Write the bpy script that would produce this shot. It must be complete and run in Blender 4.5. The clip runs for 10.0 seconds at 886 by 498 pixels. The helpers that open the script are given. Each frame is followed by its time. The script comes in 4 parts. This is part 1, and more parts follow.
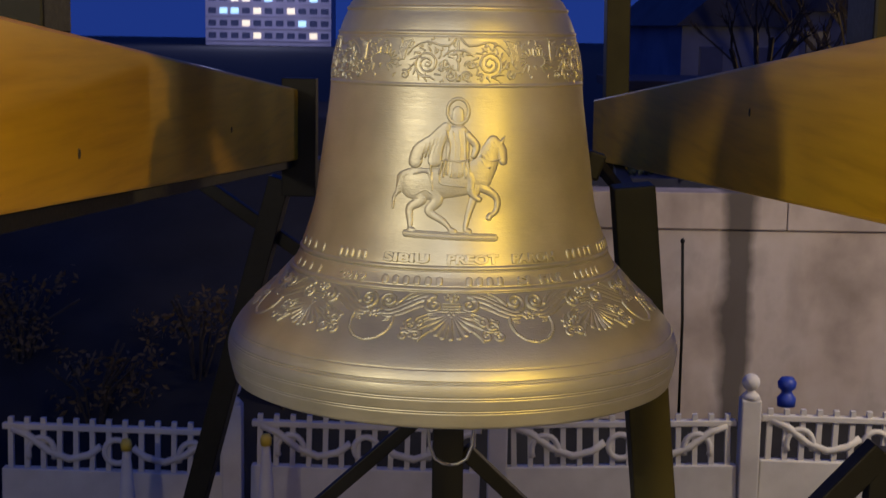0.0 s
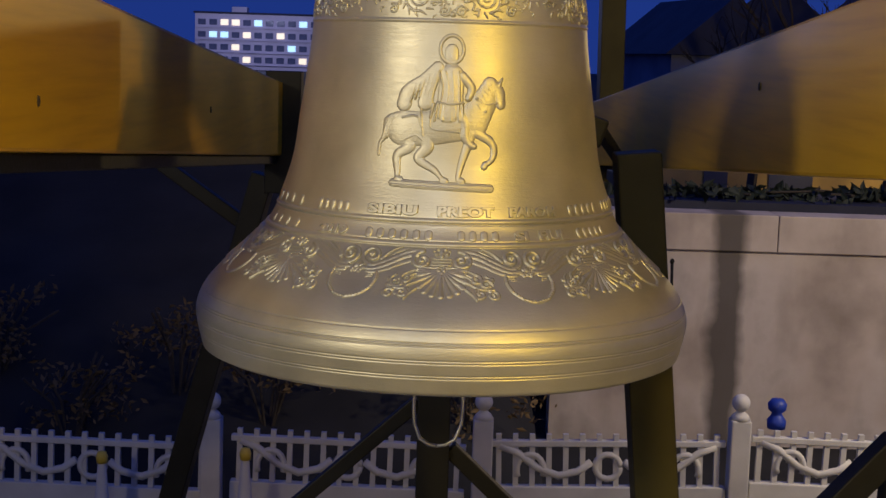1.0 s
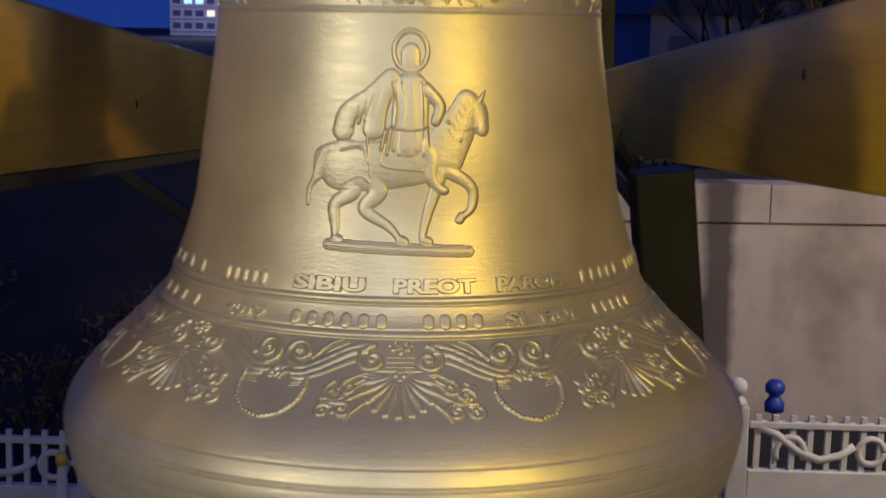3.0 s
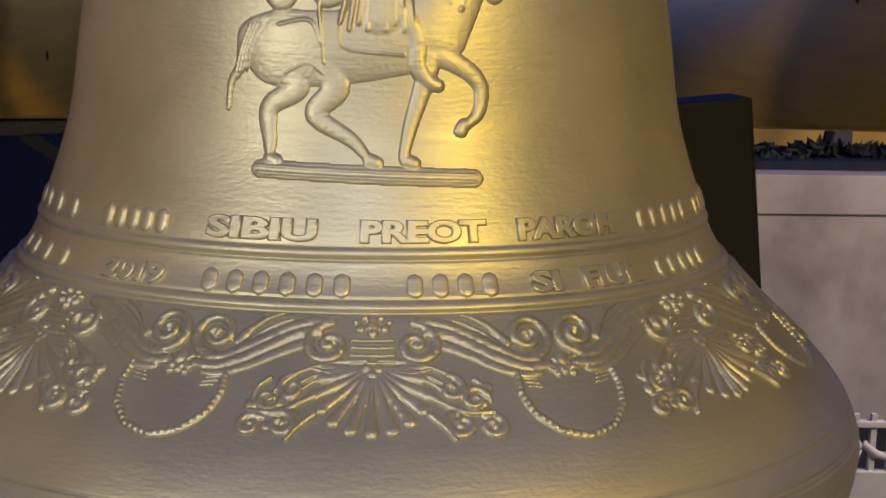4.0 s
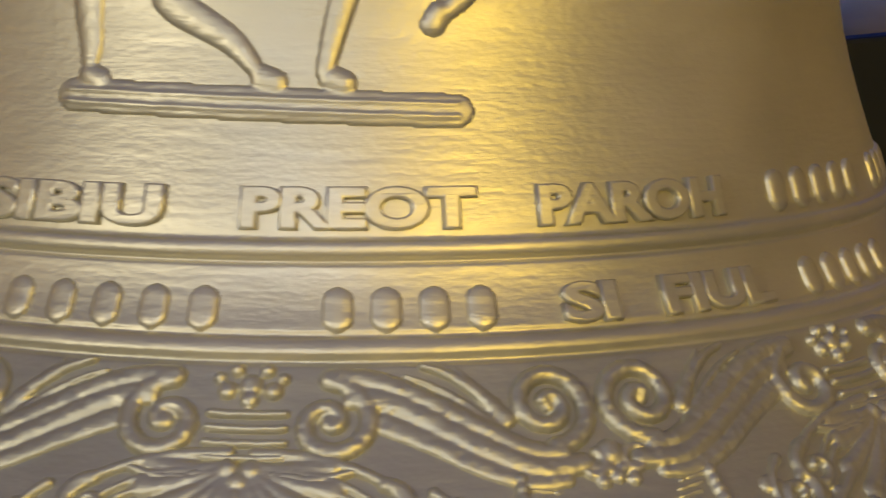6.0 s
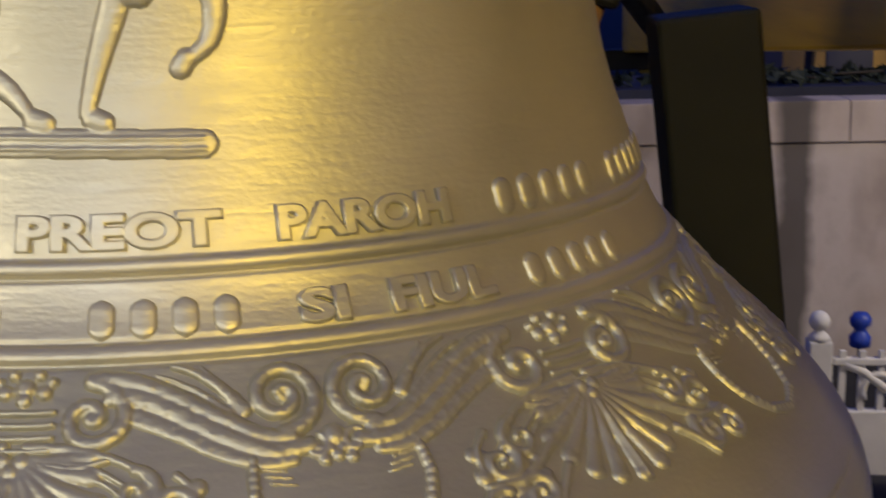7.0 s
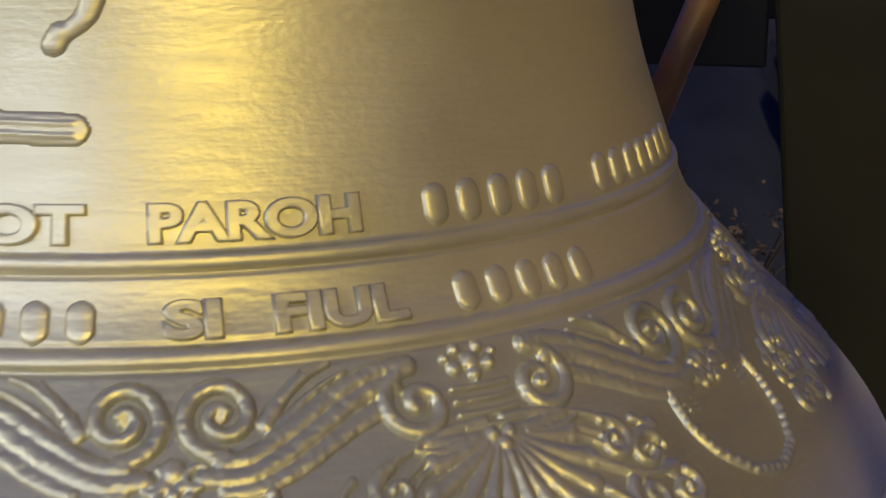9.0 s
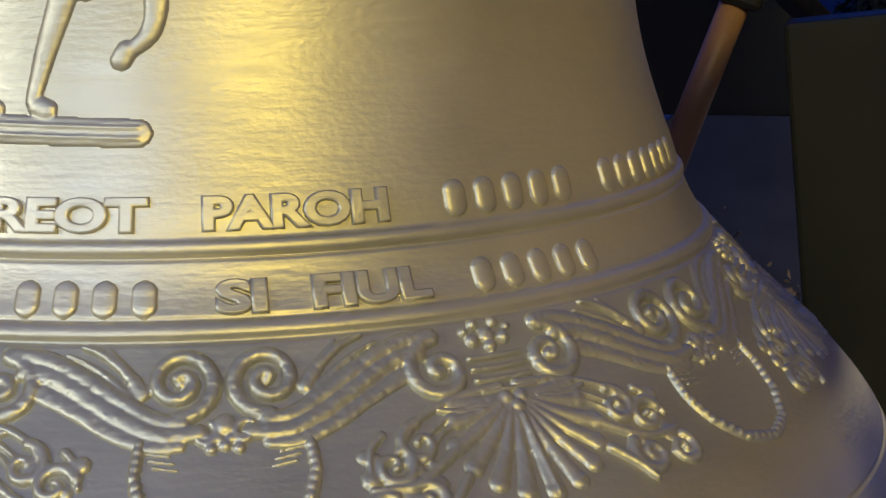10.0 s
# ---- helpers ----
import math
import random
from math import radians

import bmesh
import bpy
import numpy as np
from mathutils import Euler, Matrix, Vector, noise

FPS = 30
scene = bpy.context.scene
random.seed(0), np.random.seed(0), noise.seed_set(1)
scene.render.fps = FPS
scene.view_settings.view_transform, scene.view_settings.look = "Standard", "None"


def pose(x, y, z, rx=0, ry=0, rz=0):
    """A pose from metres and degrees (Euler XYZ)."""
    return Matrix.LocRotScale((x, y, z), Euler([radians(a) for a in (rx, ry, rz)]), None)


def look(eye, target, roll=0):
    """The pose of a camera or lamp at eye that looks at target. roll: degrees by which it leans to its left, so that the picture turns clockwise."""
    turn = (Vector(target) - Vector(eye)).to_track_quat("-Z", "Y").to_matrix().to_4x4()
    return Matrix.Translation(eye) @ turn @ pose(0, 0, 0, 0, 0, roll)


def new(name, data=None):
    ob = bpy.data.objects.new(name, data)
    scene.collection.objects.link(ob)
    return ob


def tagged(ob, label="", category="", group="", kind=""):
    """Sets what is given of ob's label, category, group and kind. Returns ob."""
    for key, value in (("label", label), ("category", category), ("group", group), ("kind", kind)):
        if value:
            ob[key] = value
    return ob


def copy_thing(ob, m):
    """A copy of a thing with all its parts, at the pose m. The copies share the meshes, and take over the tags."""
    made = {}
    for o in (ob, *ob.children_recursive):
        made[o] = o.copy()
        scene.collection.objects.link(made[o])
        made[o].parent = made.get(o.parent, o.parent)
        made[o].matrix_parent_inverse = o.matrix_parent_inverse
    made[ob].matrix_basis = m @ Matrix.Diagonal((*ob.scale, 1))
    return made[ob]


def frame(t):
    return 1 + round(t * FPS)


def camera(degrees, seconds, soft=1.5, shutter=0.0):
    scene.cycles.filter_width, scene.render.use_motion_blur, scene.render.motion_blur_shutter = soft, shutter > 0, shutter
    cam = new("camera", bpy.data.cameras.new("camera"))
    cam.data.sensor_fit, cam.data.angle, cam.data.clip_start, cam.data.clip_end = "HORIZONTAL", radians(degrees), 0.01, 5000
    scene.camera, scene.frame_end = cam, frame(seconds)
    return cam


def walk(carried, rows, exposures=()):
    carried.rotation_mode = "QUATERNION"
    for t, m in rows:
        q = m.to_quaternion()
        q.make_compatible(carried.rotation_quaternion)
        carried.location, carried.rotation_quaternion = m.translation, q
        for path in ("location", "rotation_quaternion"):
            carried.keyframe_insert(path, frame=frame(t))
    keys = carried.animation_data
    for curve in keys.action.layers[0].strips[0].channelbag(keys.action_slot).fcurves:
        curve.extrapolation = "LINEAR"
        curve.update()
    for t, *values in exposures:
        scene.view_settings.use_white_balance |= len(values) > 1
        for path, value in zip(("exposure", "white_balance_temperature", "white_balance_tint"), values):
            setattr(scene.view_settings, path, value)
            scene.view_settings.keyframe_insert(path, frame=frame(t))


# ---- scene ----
# ---- camera and its walk ----
cam = camera(34.09, 10.0, soft=1.5, shutter=0.5)
# seconds, eye (x, y, z), heading, pitch and roll in degrees
PATH = [
    (0.0, 0.0062, -2.5733, 0.6087, 0.577, -8.535, 0.855),
    (0.5, 0.0081, -2.4543, 0.5040, 0.244, -7.090, 0.853),
    (1.0, 0.0011, -2.3769, 0.4655, 0.039, -7.429, 1.822),
    (1.5, 0.0289, -2.3218, 0.4629, 0.024, -7.125, 2.215),
    (2.0, 0.0241, -2.3141, 0.5194, -0.192, -6.279, 1.803),
    (2.2, 0.0214, -2.3160, 0.5381, -0.398, -6.111, 1.415),
    (3.3, 0.0191, -1.4557, 0.4645, -1.008, -9.470, 0.689),
    (3.5, 0.0123, -1.3600, 0.3782, -1.683, -6.717, 0.762),
    (4.0, 0.0005, -1.2152, 0.3833, -2.657, -8.918, 0.927),
    (4.5, 0.0402, -1.0599, 0.3771, 0.185, -9.909, 0.527),
    (5.0, 0.0800, -0.9143, 0.3968, 4.589, -13.632, -0.056),
    (5.2, 0.0180, -0.8808, 0.3773, -0.564, -12.692, 0.964),
    (6.3, 0.1301, -0.7647, 0.3066, 4.589, -8.493, -0.019),
    (6.5, 0.1497, -0.7835, 0.3118, 4.099, -8.593, -0.653),
    (7.0, 0.1881, -0.8519, 0.3549, 2.158, -11.440, -1.298),
    (7.5, 0.1577, -0.8230, 0.3478, -1.816, -12.435, -0.665),
    (8.0, 0.2616, -0.7037, 0.3395, 6.530, -14.073, 0.882),
    (8.5, 0.2611, -0.6525, 0.3075, 9.797, -11.451, 1.502),
    (9.0, 0.3198, -0.7444, 0.3696, 12.668, -14.077, 0.357),
    (9.5, 0.3325, -0.7973, 0.3541, 14.288, -12.289, -1.452),
    (10.0, 0.3535, -0.8200, 0.3519, 14.889, -11.296, -0.737),
]


def aimed(x, y, z, heading, pitch, roll):
    h, p = radians(heading), radians(pitch)
    ahead = Vector((-math.sin(h) * math.cos(p), math.cos(h) * math.cos(p), math.sin(p)))
    return look((x, y, z), Vector((x, y, z)) + ahead, roll)


# the phone cools its picture as it draws near
walk(cam, [(row[0], aimed(*row[1:])) for row in PATH], [(0.0, 0.0, 6500, 10), (2.2, 0.0, 6500, 10), (3.5, 0.0, 6150, 10), (6.5, 0.02, 6050, 9), (7.5, 0.06, 5850, 9), (8.5, 0.18, 5500, 9), (9.5, 0.22, 5150, 8), (10.0, 0.22, 5050, 8)])

# ---- world, sun, large lights ----
world = bpy.data.worlds.new("dusk")
scene.world = world
world.use_nodes = True
wn = world.node_tree.nodes
bg = wn["Background"]
bg.inputs["Color"].default_value = (0.012, 0.035, 0.22, 1)
bg.inputs["Strength"].default_value = 0.95


def lamp(name, kind, place, target, power, colour, size=0.1):
    data = bpy.data.lights.new(name, kind)
    data.energy, data.color = power, colour
    if kind == "AREA":
        data.size = size
    else:
        data.shadow_soft_size = size
    ob = new(name, data)
    ob.matrix_world = look(place, target)
    return ob


# unseen lamps behind the viewer, placed by highlights: sodium to the right, whiter ahead
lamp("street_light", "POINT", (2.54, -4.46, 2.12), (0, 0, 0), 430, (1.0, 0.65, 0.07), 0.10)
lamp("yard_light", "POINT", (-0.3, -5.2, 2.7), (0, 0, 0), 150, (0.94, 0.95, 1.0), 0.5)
# added warm fill from the left for the bell's dim side and right beam
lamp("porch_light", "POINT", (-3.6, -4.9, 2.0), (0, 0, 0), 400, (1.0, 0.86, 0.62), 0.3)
# unseen lamps added to light the wall and fence, far block and house front
wall_fill = lamp("street_light", "SPOT", (7.5, 6.0, 3.2), (4.0, 12.0, -2.0), 1850, (1.0, 0.82, 0.60), 0.3)
wall_fill.data.spot_size, wall_fill.data.spot_blend = radians(66), 0.6
lamp("district_light", "POINT", (-50.0, 345.0, 14.0), (0, 0, 0), 20000, (0.62, 0.64, 1.0), 2.0)
lamp("street_light", "POINT", (13.0, 35.0, 2.5), (0, 0, 0), 1000, (1.0, 0.72, 0.28), 0.3)


# ---- materials ----
def material(name, colour, rough=0.5, metal=0.0, vary=0.15, scale=8.0, bump=0.1, fine=120.0, spec=0.5, wear=None):
    m = bpy.data.materials.new(name)
    m.use_nodes = True
    nt = m.node_tree
    b = nt.nodes["Principled BSDF"]
    b.inputs["Roughness"].default_value = rough
    b.inputs["Metallic"].default_value = metal
    b.inputs["Specular IOR Level"].default_value = spec
    co = nt.nodes.new("ShaderNodeTexCoord")
    n1 = nt.nodes.new("ShaderNodeTexNoise")
    n1.inputs["Scale"].default_value, n1.inputs["Detail"].default_value = scale, 5
    n2 = nt.nodes.new("ShaderNodeTexNoise")
    n2.inputs["Scale"].default_value, n2.inputs["Detail"].default_value = fine, 3
    nt.links.new(co.outputs["Object"], n1.inputs["Vector"])
    nt.links.new(co.outputs["Object"], n2.inputs["Vector"])
    ramp = nt.nodes.new("ShaderNodeValToRGB")
    lo = tuple(c * (1 - vary) for c in colour)
    hi = tuple(min(1, c * (1 + vary)) for c in (wear or colour))
    ramp.color_ramp.elements[0].color, ramp.color_ramp.elements[0].position = (*lo, 1), 0.3
    ramp.color_ramp.elements[1].color, ramp.color_ramp.elements[1].position = (*hi, 1), 0.7
    nt.links.new(n1.outputs["Fac"], ramp.inputs["Fac"])
    nt.links.new(ramp.outputs["Color"], b.inputs["Base Color"])
    rr = nt.nodes.new("ShaderNodeMapRange")
    rr.inputs["To Min"].default_value, rr.inputs["To Max"].default_value = max(0.02, rough - 0.08), min(1, rough + 0.08)
    nt.links.new(n2.outputs["Fac"], rr.inputs["Value"])
    nt.links.new(rr.outputs["Result"], b.inputs["Roughness"])
    bp = nt.nodes.new("ShaderNodeBump")
    bp.inputs["Strength"].default_value, bp.inputs["Distance"].default_value = bump, 0.004
    nt.links.new(n2.outputs["Fac"], bp.inputs["Height"])
    nt.links.new(bp.outputs["Normal"], b.inputs["Normal"])
    return m


STEEL = material("black_painted_steel", (0.012, 0.012, 0.010), 0.5, 0.0, 0.3, 6, 0.1, 90, 0.2)
WHITE = material("white_painted_concrete", (0.62, 0.6, 0.57), 0.8, 0.0, 0.12, 3, 0.3, 60)
SOIL = material("dark_soil", (0.014, 0.014, 0.015), 0.95, 0.0, 0.4, 1.5, 0.5, 12)
FACADE = material("facade_render", (0.55, 0.5, 0.58), 0.9, 0.0, 0.1, 0.2, 0.1, 2)
CABLE = material("steel_cable", (0.5, 0.5, 0.48), 0.35, 1.0, 0.15, 40, 0.3, 400)
OLIVE = material("olive_painted_steel", (0.042, 0.036, 0.010), 0.5, 0.0, 0.3, 5, 0.1, 80, 0.2)
OAK = material("turned_oak", (0.30, 0.17, 0.08), 0.4, 0.0, 0.2, 12, 0.1, 90)
BARK = material("dark_bark", (0.05, 0.04, 0.03), 0.9, 0.0, 0.3, 9, 0.4, 60)
DRYLEAF = material("dry_leaves", (0.13, 0.085, 0.035), 0.8, 0.0, 0.35, 3, 0.1, 60)
EVERGREEN = material("dark_evergreen", (0.012, 0.02, 0.016), 0.7, 0.0, 0.3, 3, 0.1, 60)
PANE = material("dark_window_glass", (0.11, 0.12, 0.18), 0.15, 0.0, 0.2, 0.5, 0.0, 2)
PAVING = material("worn_paving", (0.26, 0.25, 0.23), 0.85, 0.0, 0.2, 2.5, 0.4, 40)
REFLECTOR = material("pale_reflector_render", (0.56, 0.54, 0.50), 0.9, 0.0, 0.12, 0.9, 0.3, 18)
YELLOW = material("ochre_render", (0.62, 0.42, 0.14), 0.9, 0.0, 0.2, 0.6, 0.2, 6)
SLATE = material("dark_slate_roof", (0.05, 0.055, 0.075), 0.7, 0.0, 0.25, 0.8, 0.3, 8)
SLATE_WALL = material("grey_render", (0.2, 0.22, 0.3), 0.9, 0.0, 0.2, 0.7, 0.2, 6)


def glow(name, colour, strength):
    m = bpy.data.materials.new(name)
    m.use_nodes = True
    b = m.node_tree.nodes["Principled BSDF"]
    b.inputs["Base Color"].default_value = (*colour, 1)
    b.inputs["Emission Color"].default_value = (*colour, 1)
    b.inputs["Emission Strength"].default_value = strength
    return m


LITWARM = glow("lit_window_warm", (1.0, 0.85, 0.62), 0.9)
LITCOOL = glow("lit_window_cool", (0.45, 0.75, 1.0), 1.1)
CAP = material("yellow_paint", (0.7, 0.5, 0.06), 0.5, 0.0, 0.1, 9, 0.1, 60)
DARK = material("dark_boards", (0.02, 0.022, 0.045), 0.8, 0.0, 0.3, 2, 0.2, 30)
BLUE = material("blue_plastic", (0.02, 0.05, 0.35), 0.5, 0.0, 0.1, 5, 0.1, 60)


def nodes_of(name, rough, metal):
    m = bpy.data.materials.new(name)
    m.use_nodes = True
    nt = m.node_tree
    b = nt.nodes["Principled BSDF"]
    b.inputs["Roughness"].default_value, b.inputs["Metallic"].default_value = rough, metal

    def node(kind, **values):
        n = nt.nodes.new("ShaderNode" + kind)
        for key, value in values.items():
            n.inputs[key.replace("_", " ")].default_value = value
        return n

    return m, nt, b, node, nt.links.new


def stretched_noise(node, link, scale, detail, stretch):
    co, mp = node("TexCoord"), node("Mapping", Scale=stretch)
    n = node("TexNoise", Scale=scale, Detail=detail)
    link(co.outputs["Object"], mp.inputs["Vector"])
    link(mp.outputs["Vector"], n.inputs["Vector"])
    return n


def ramp_of(node, link, source, stops):
    r = node("ValToRGB")
    e = r.color_ramp.elements
    while len(e) < len(stops):
        e.new(0.5)
    for k, (at, c) in enumerate(stops):
        e[k].position, e[k].color = at, (*c, 1)
    link(source, r.inputs["Fac"])
    return r


def bronze():
    """Pale cast bronze, turned and brushed: fine level scratches, cloudy tarnish, a slightly darker, greyer band round
    the frieze.
    """
    m, nt, b, node, link = nodes_of("cast_bronze", 0.46, 0.68)
    cloud = stretched_noise(node, link, 7.0, 6, (1, 1, 1))
    col = ramp_of(node, link, cloud.outputs["Fac"], ((0.28, (0.41, 0.395, 0.305)), (0.52, (0.54, 0.52, 0.405)), (0.75, (0.63, 0.605, 0.485))))
    # a ragged band at the frieze's height is multiplied slightly darker and greyer
    co, sep = node("TexCoord"), node("SeparateXYZ")
    link(co.outputs["Object"], sep.inputs["Vector"])
    ragged = stretched_noise(node, link, 14.0, 4, (1, 1, 1))
    height = node("Math")
    height.operation = "MULTIPLY_ADD"
    height.inputs[1].default_value = 0.014
    link(ragged.outputs["Fac"], height.inputs[0])
    link(sep.outputs["Z"], height.inputs[2])
    skin = ramp_of(node, link, height.outputs["Value"], ((0.112, (0, 0, 0)), (0.136, (1, 1, 1)), (0.199, (1, 1, 1)), (0.205, (0, 0, 0))))
    dull = node("Mix")
    dull.data_type, dull.blend_type = "RGBA", "MULTIPLY"
    dull.inputs[7].default_value = (0.88, 0.90, 0.91, 1)
    link(skin.outputs["Color"], dull.inputs[0])
    link(col.outputs["Color"], dull.inputs[6])
    link(dull.outputs[2], b.inputs["Base Color"])
    brush = stretched_noise(node, link, 30.0, 6, (1, 1, 9))
    pit = stretched_noise(node, link, 260.0, 5, (1, 1, 1.6))
    rr = node("MapRange", To_Min=0.36, To_Max=0.53)
    link(brush.outputs["Fac"], rr.inputs["Value"])
    link(rr.outputs["Result"], b.inputs["Roughness"])
    scratch = stretched_noise(node, link, 90.0, 3, (1.0, 1.0, 4.5))
    add, more = node("Math"), node("Math")
    link(brush.outputs["Fac"], add.inputs[0])
    link(pit.outputs["Fac"], add.inputs[1])
    link(add.outputs["Value"], more.inputs[0])
    link(scratch.outputs["Fac"], more.inputs[1])
    bp = node("Bump", Strength=0.14, Distance=0.0015)
    link(more.outputs["Value"], bp.inputs["Height"])
    link(bp.outputs["Normal"], b.inputs["Normal"])
    return m


def wood():
    """Glossy yellow varnish over straight-grained timber."""
    m, nt, b, node, link = nodes_of("varnished_wood", 0.3, 0.0)
    b.inputs["Specular IOR Level"].default_value = 0.12
    grain = stretched_noise(node, link, 6.0, 8, (3, 0.35, 7))
    col = ramp_of(node, link, grain.outputs["Fac"], ((0.25, (0.56, 0.31, 0.012)), (0.5, (0.70, 0.41, 0.018)), (0.8, (0.78, 0.47, 0.025))))
    blot = stretched_noise(node, link, 1.7, 4, (1, 1, 1))
    mix = node("Mix")
    mix.data_type, mix.blend_type = "RGBA", "MULTIPLY"
    mix.inputs[0].default_value = 0.6
    tone = ramp_of(node, link, blot.outputs["Fac"], ((0.3, (0.74, 0.7, 0.62)), (0.7, (1, 1, 1))))
    link(col.outputs["Color"], mix.inputs[6])
    link(tone.outputs["Color"], mix.inputs[7])
    link(mix.outputs[2], b.inputs["Base Color"])
    rr = node("MapRange", To_Min=0.2, To_Max=0.45)
    link(blot.outputs["Fac"], rr.inputs["Value"])
    link(rr.outputs["Result"], b.inputs["Roughness"])
    bp = node("Bump", Strength=0.12, Distance=0.003)
    link(grain.outputs["Fac"], bp.inputs["Height"])
    link(bp.outputs["Normal"], b.inputs["Normal"])
    return m


def plaster():
    """Old plaster: patches, damp blotches, and one dark upright streak with ragged edges."""
    m, nt, b, node, link = nodes_of("stained_plaster", 0.92, 0.0)
    patch = stretched_noise(node, link, 1.1, 7, (1, 1, 1))
    col = ramp_of(node, link, patch.outputs["Fac"], ((0.3, (0.30, 0.25, 0.22)), (0.48, (0.46, 0.39, 0.35)), (0.6, (0.52, 0.46, 0.43)), (0.72, (0.38, 0.33, 0.30))))
    runs = stretched_noise(node, link, 1.8, 5, (1.6, 1, 0.5))
    tone = ramp_of(node, link, runs.outputs["Fac"], ((0.32, (0.78, 0.77, 0.76)), (0.5, (1, 1, 1))))
    mul = node("Mix")
    mul.data_type, mul.blend_type = "RGBA", "MULTIPLY"
    mul.inputs[0].default_value = 0.7
    link(col.outputs["Color"], mul.inputs[6])
    link(tone.outputs["Color"], mul.inputs[7])
    co, sep = node("TexCoord"), node("SeparateXYZ")
    link(co.outputs["Object"], sep.inputs["Vector"])
    wob = stretched_noise(node, link, 1.6, 5, (1, 1, 1))
    off = node("Math")
    off.operation = "MULTIPLY_ADD"
    off.inputs[1].default_value, off.inputs[2].default_value = 0.30, -3.20
    link(wob.outputs["Fac"], off.inputs[0])
    x = node("Math")
    link(sep.outputs["X"], x.inputs[0])
    link(off.outputs["Value"], x.inputs[1])
    ab = node("Math")
    ab.operation = "ABSOLUTE"
    link(x.outputs["Value"], ab.inputs[0])
    edge = node("MapRange", From_Min=0.09, From_Max=0.20, To_Min=0.88, To_Max=0.0)
    link(ab.outputs["Value"], edge.inputs["Value"])
    dark_streak = node("Mix")
    dark_streak.data_type = "RGBA"
    link(edge.outputs["Result"], dark_streak.inputs[0])
    link(mul.outputs[2], dark_streak.inputs[6])
    dark_streak.inputs[7].default_value = (0.07, 0.06, 0.055, 1)
    link(dark_streak.outputs[2], b.inputs["Base Color"])
    bp = node("Bump", Strength=0.4, Distance=0.02)
    link(patch.outputs["Fac"], bp.inputs["Height"])
    link(bp.outputs["Normal"], b.inputs["Normal"])
    return m


BRONZE, WOOD, PLASTER = bronze(), wood(), plaster()


# ---- building blocks ----
def part(name, bm, mat, parent=None, label="", smooth=False):
    me = bpy.data.meshes.new(name)
    bmesh.ops.recalc_face_normals(bm, faces=bm.faces)
    if smooth:
        for f in bm.faces:
            f.smooth = True
    bm.to_mesh(me)
    bm.free()
    me.materials.append(mat)
    ob = new(name, me)
    if parent is not None:
        ob.parent = parent
    return tagged(ob, label)


def box(bm, x0, x1, y0, y1, z0, z1, bevel=0.0, m=None):
    r = bmesh.ops.create_cube(bm, size=1)
    vs = r["verts"]
    for v in vs:
        v.co = Vector(((x0 + x1) / 2 + v.co.x * (x1 - x0), (y0 + y1) / 2 + v.co.y * (y1 - y0), (z0 + z1) / 2 + v.co.z * (z1 - z0)))
    if bevel:
        es = list({e for v in vs for e in v.link_edges})
        out = bmesh.ops.bevel(bm, geom=es, offset=bevel, segments=2, affect="EDGES", profile=0.5)
        vs = list({v for f in out["faces"] for v in f.verts} | {v for v in vs if v.is_valid})
    if m is not None:
        bmesh.ops.transform(bm, matrix=m, verts=[v for v in vs if v.is_valid])
    return bm


def bar_between(bm, a, b, w, h, bevel=0.004):
    """A square bar from a to b, w wide and h deep."""
    a, b = Vector(a), Vector(b)
    d = b - a
    m = Matrix.Translation((a + b) / 2) @ d.to_track_quat("Z", "Y").to_matrix().to_4x4()
    return box(bm, -w / 2, w / 2, -h / 2, h / 2, -d.length / 2, d.length / 2, bevel, m)


def lathe(bm, prof, n=64, close=False):
    rings = []
    for r, z in prof:
        rings.append([bm.verts.new((r * math.sin(2 * math.pi * k / n), -r * math.cos(2 * math.pi * k / n), z)) for k in range(n)])
    for a, b in zip(rings, rings[1:]):
        for k in range(n):
            bm.faces.new((a[k], a[(k + 1) % n], b[(k + 1) % n], b[k]))
    if close:
        bm.faces.new(rings[0][::-1])
        bm.faces.new(rings[-1])
    return bm


GROUND, FENCE_BASE, TERRACE = -3.6, -3.38, -1.25


def thing(name, place, label, category, group="", kind=""):
    ob = new(name)
    ob.location = place
    ob.empty_display_size = 0.1
    return tagged(ob, label, category, group, kind)


# ---- the bell ----
# outer profile of the bell: heights over the lip and radii
BELL_Z = [0, .03, .06, .09, .12, .15, .18, .21, .25, .30, .38, .48, .58, .64, .67, .69]
BELL_R = [.3923, .4000, .4035, .3937, .3711, .3386, .3077, .2840, .2680, .2520, .2400, .2256, .2131, .1942, .1747, .1317]
_zn, _rn = np.array(BELL_Z), np.array(BELL_R)
_slope = np.gradient(_rn, _zn)
_zf = np.linspace(0, 0.69, 691)
_i = np.clip(np.searchsorted(_zn, _zf) - 1, 0, len(_zn) - 2)
_h = _zn[_i + 1] - _zn[_i]
_u = (_zf - _zn[_i]) / _h
_rf = (2 * _u**3 - 3 * _u**2 + 1) * _rn[_i] + (_u**3 - 2 * _u**2 + _u) * _h * _slope[_i] + (3 * _u**2 - 2 * _u**3) * _rn[_i + 1] + (_u**3 - _u**2) * _h * _slope[_i + 1]
_df = np.gradient(_rf, _zf)
_sf = np.concatenate([[0], np.cumsum(np.hypot(np.diff(_zf), np.diff(_rf)))])


def bell_r(z):
    return np.interp(z, _zf, _rf)


def bell_s(z):
    """Length along the profile up to the height z."""
    return np.interp(z, _zf, _sf)


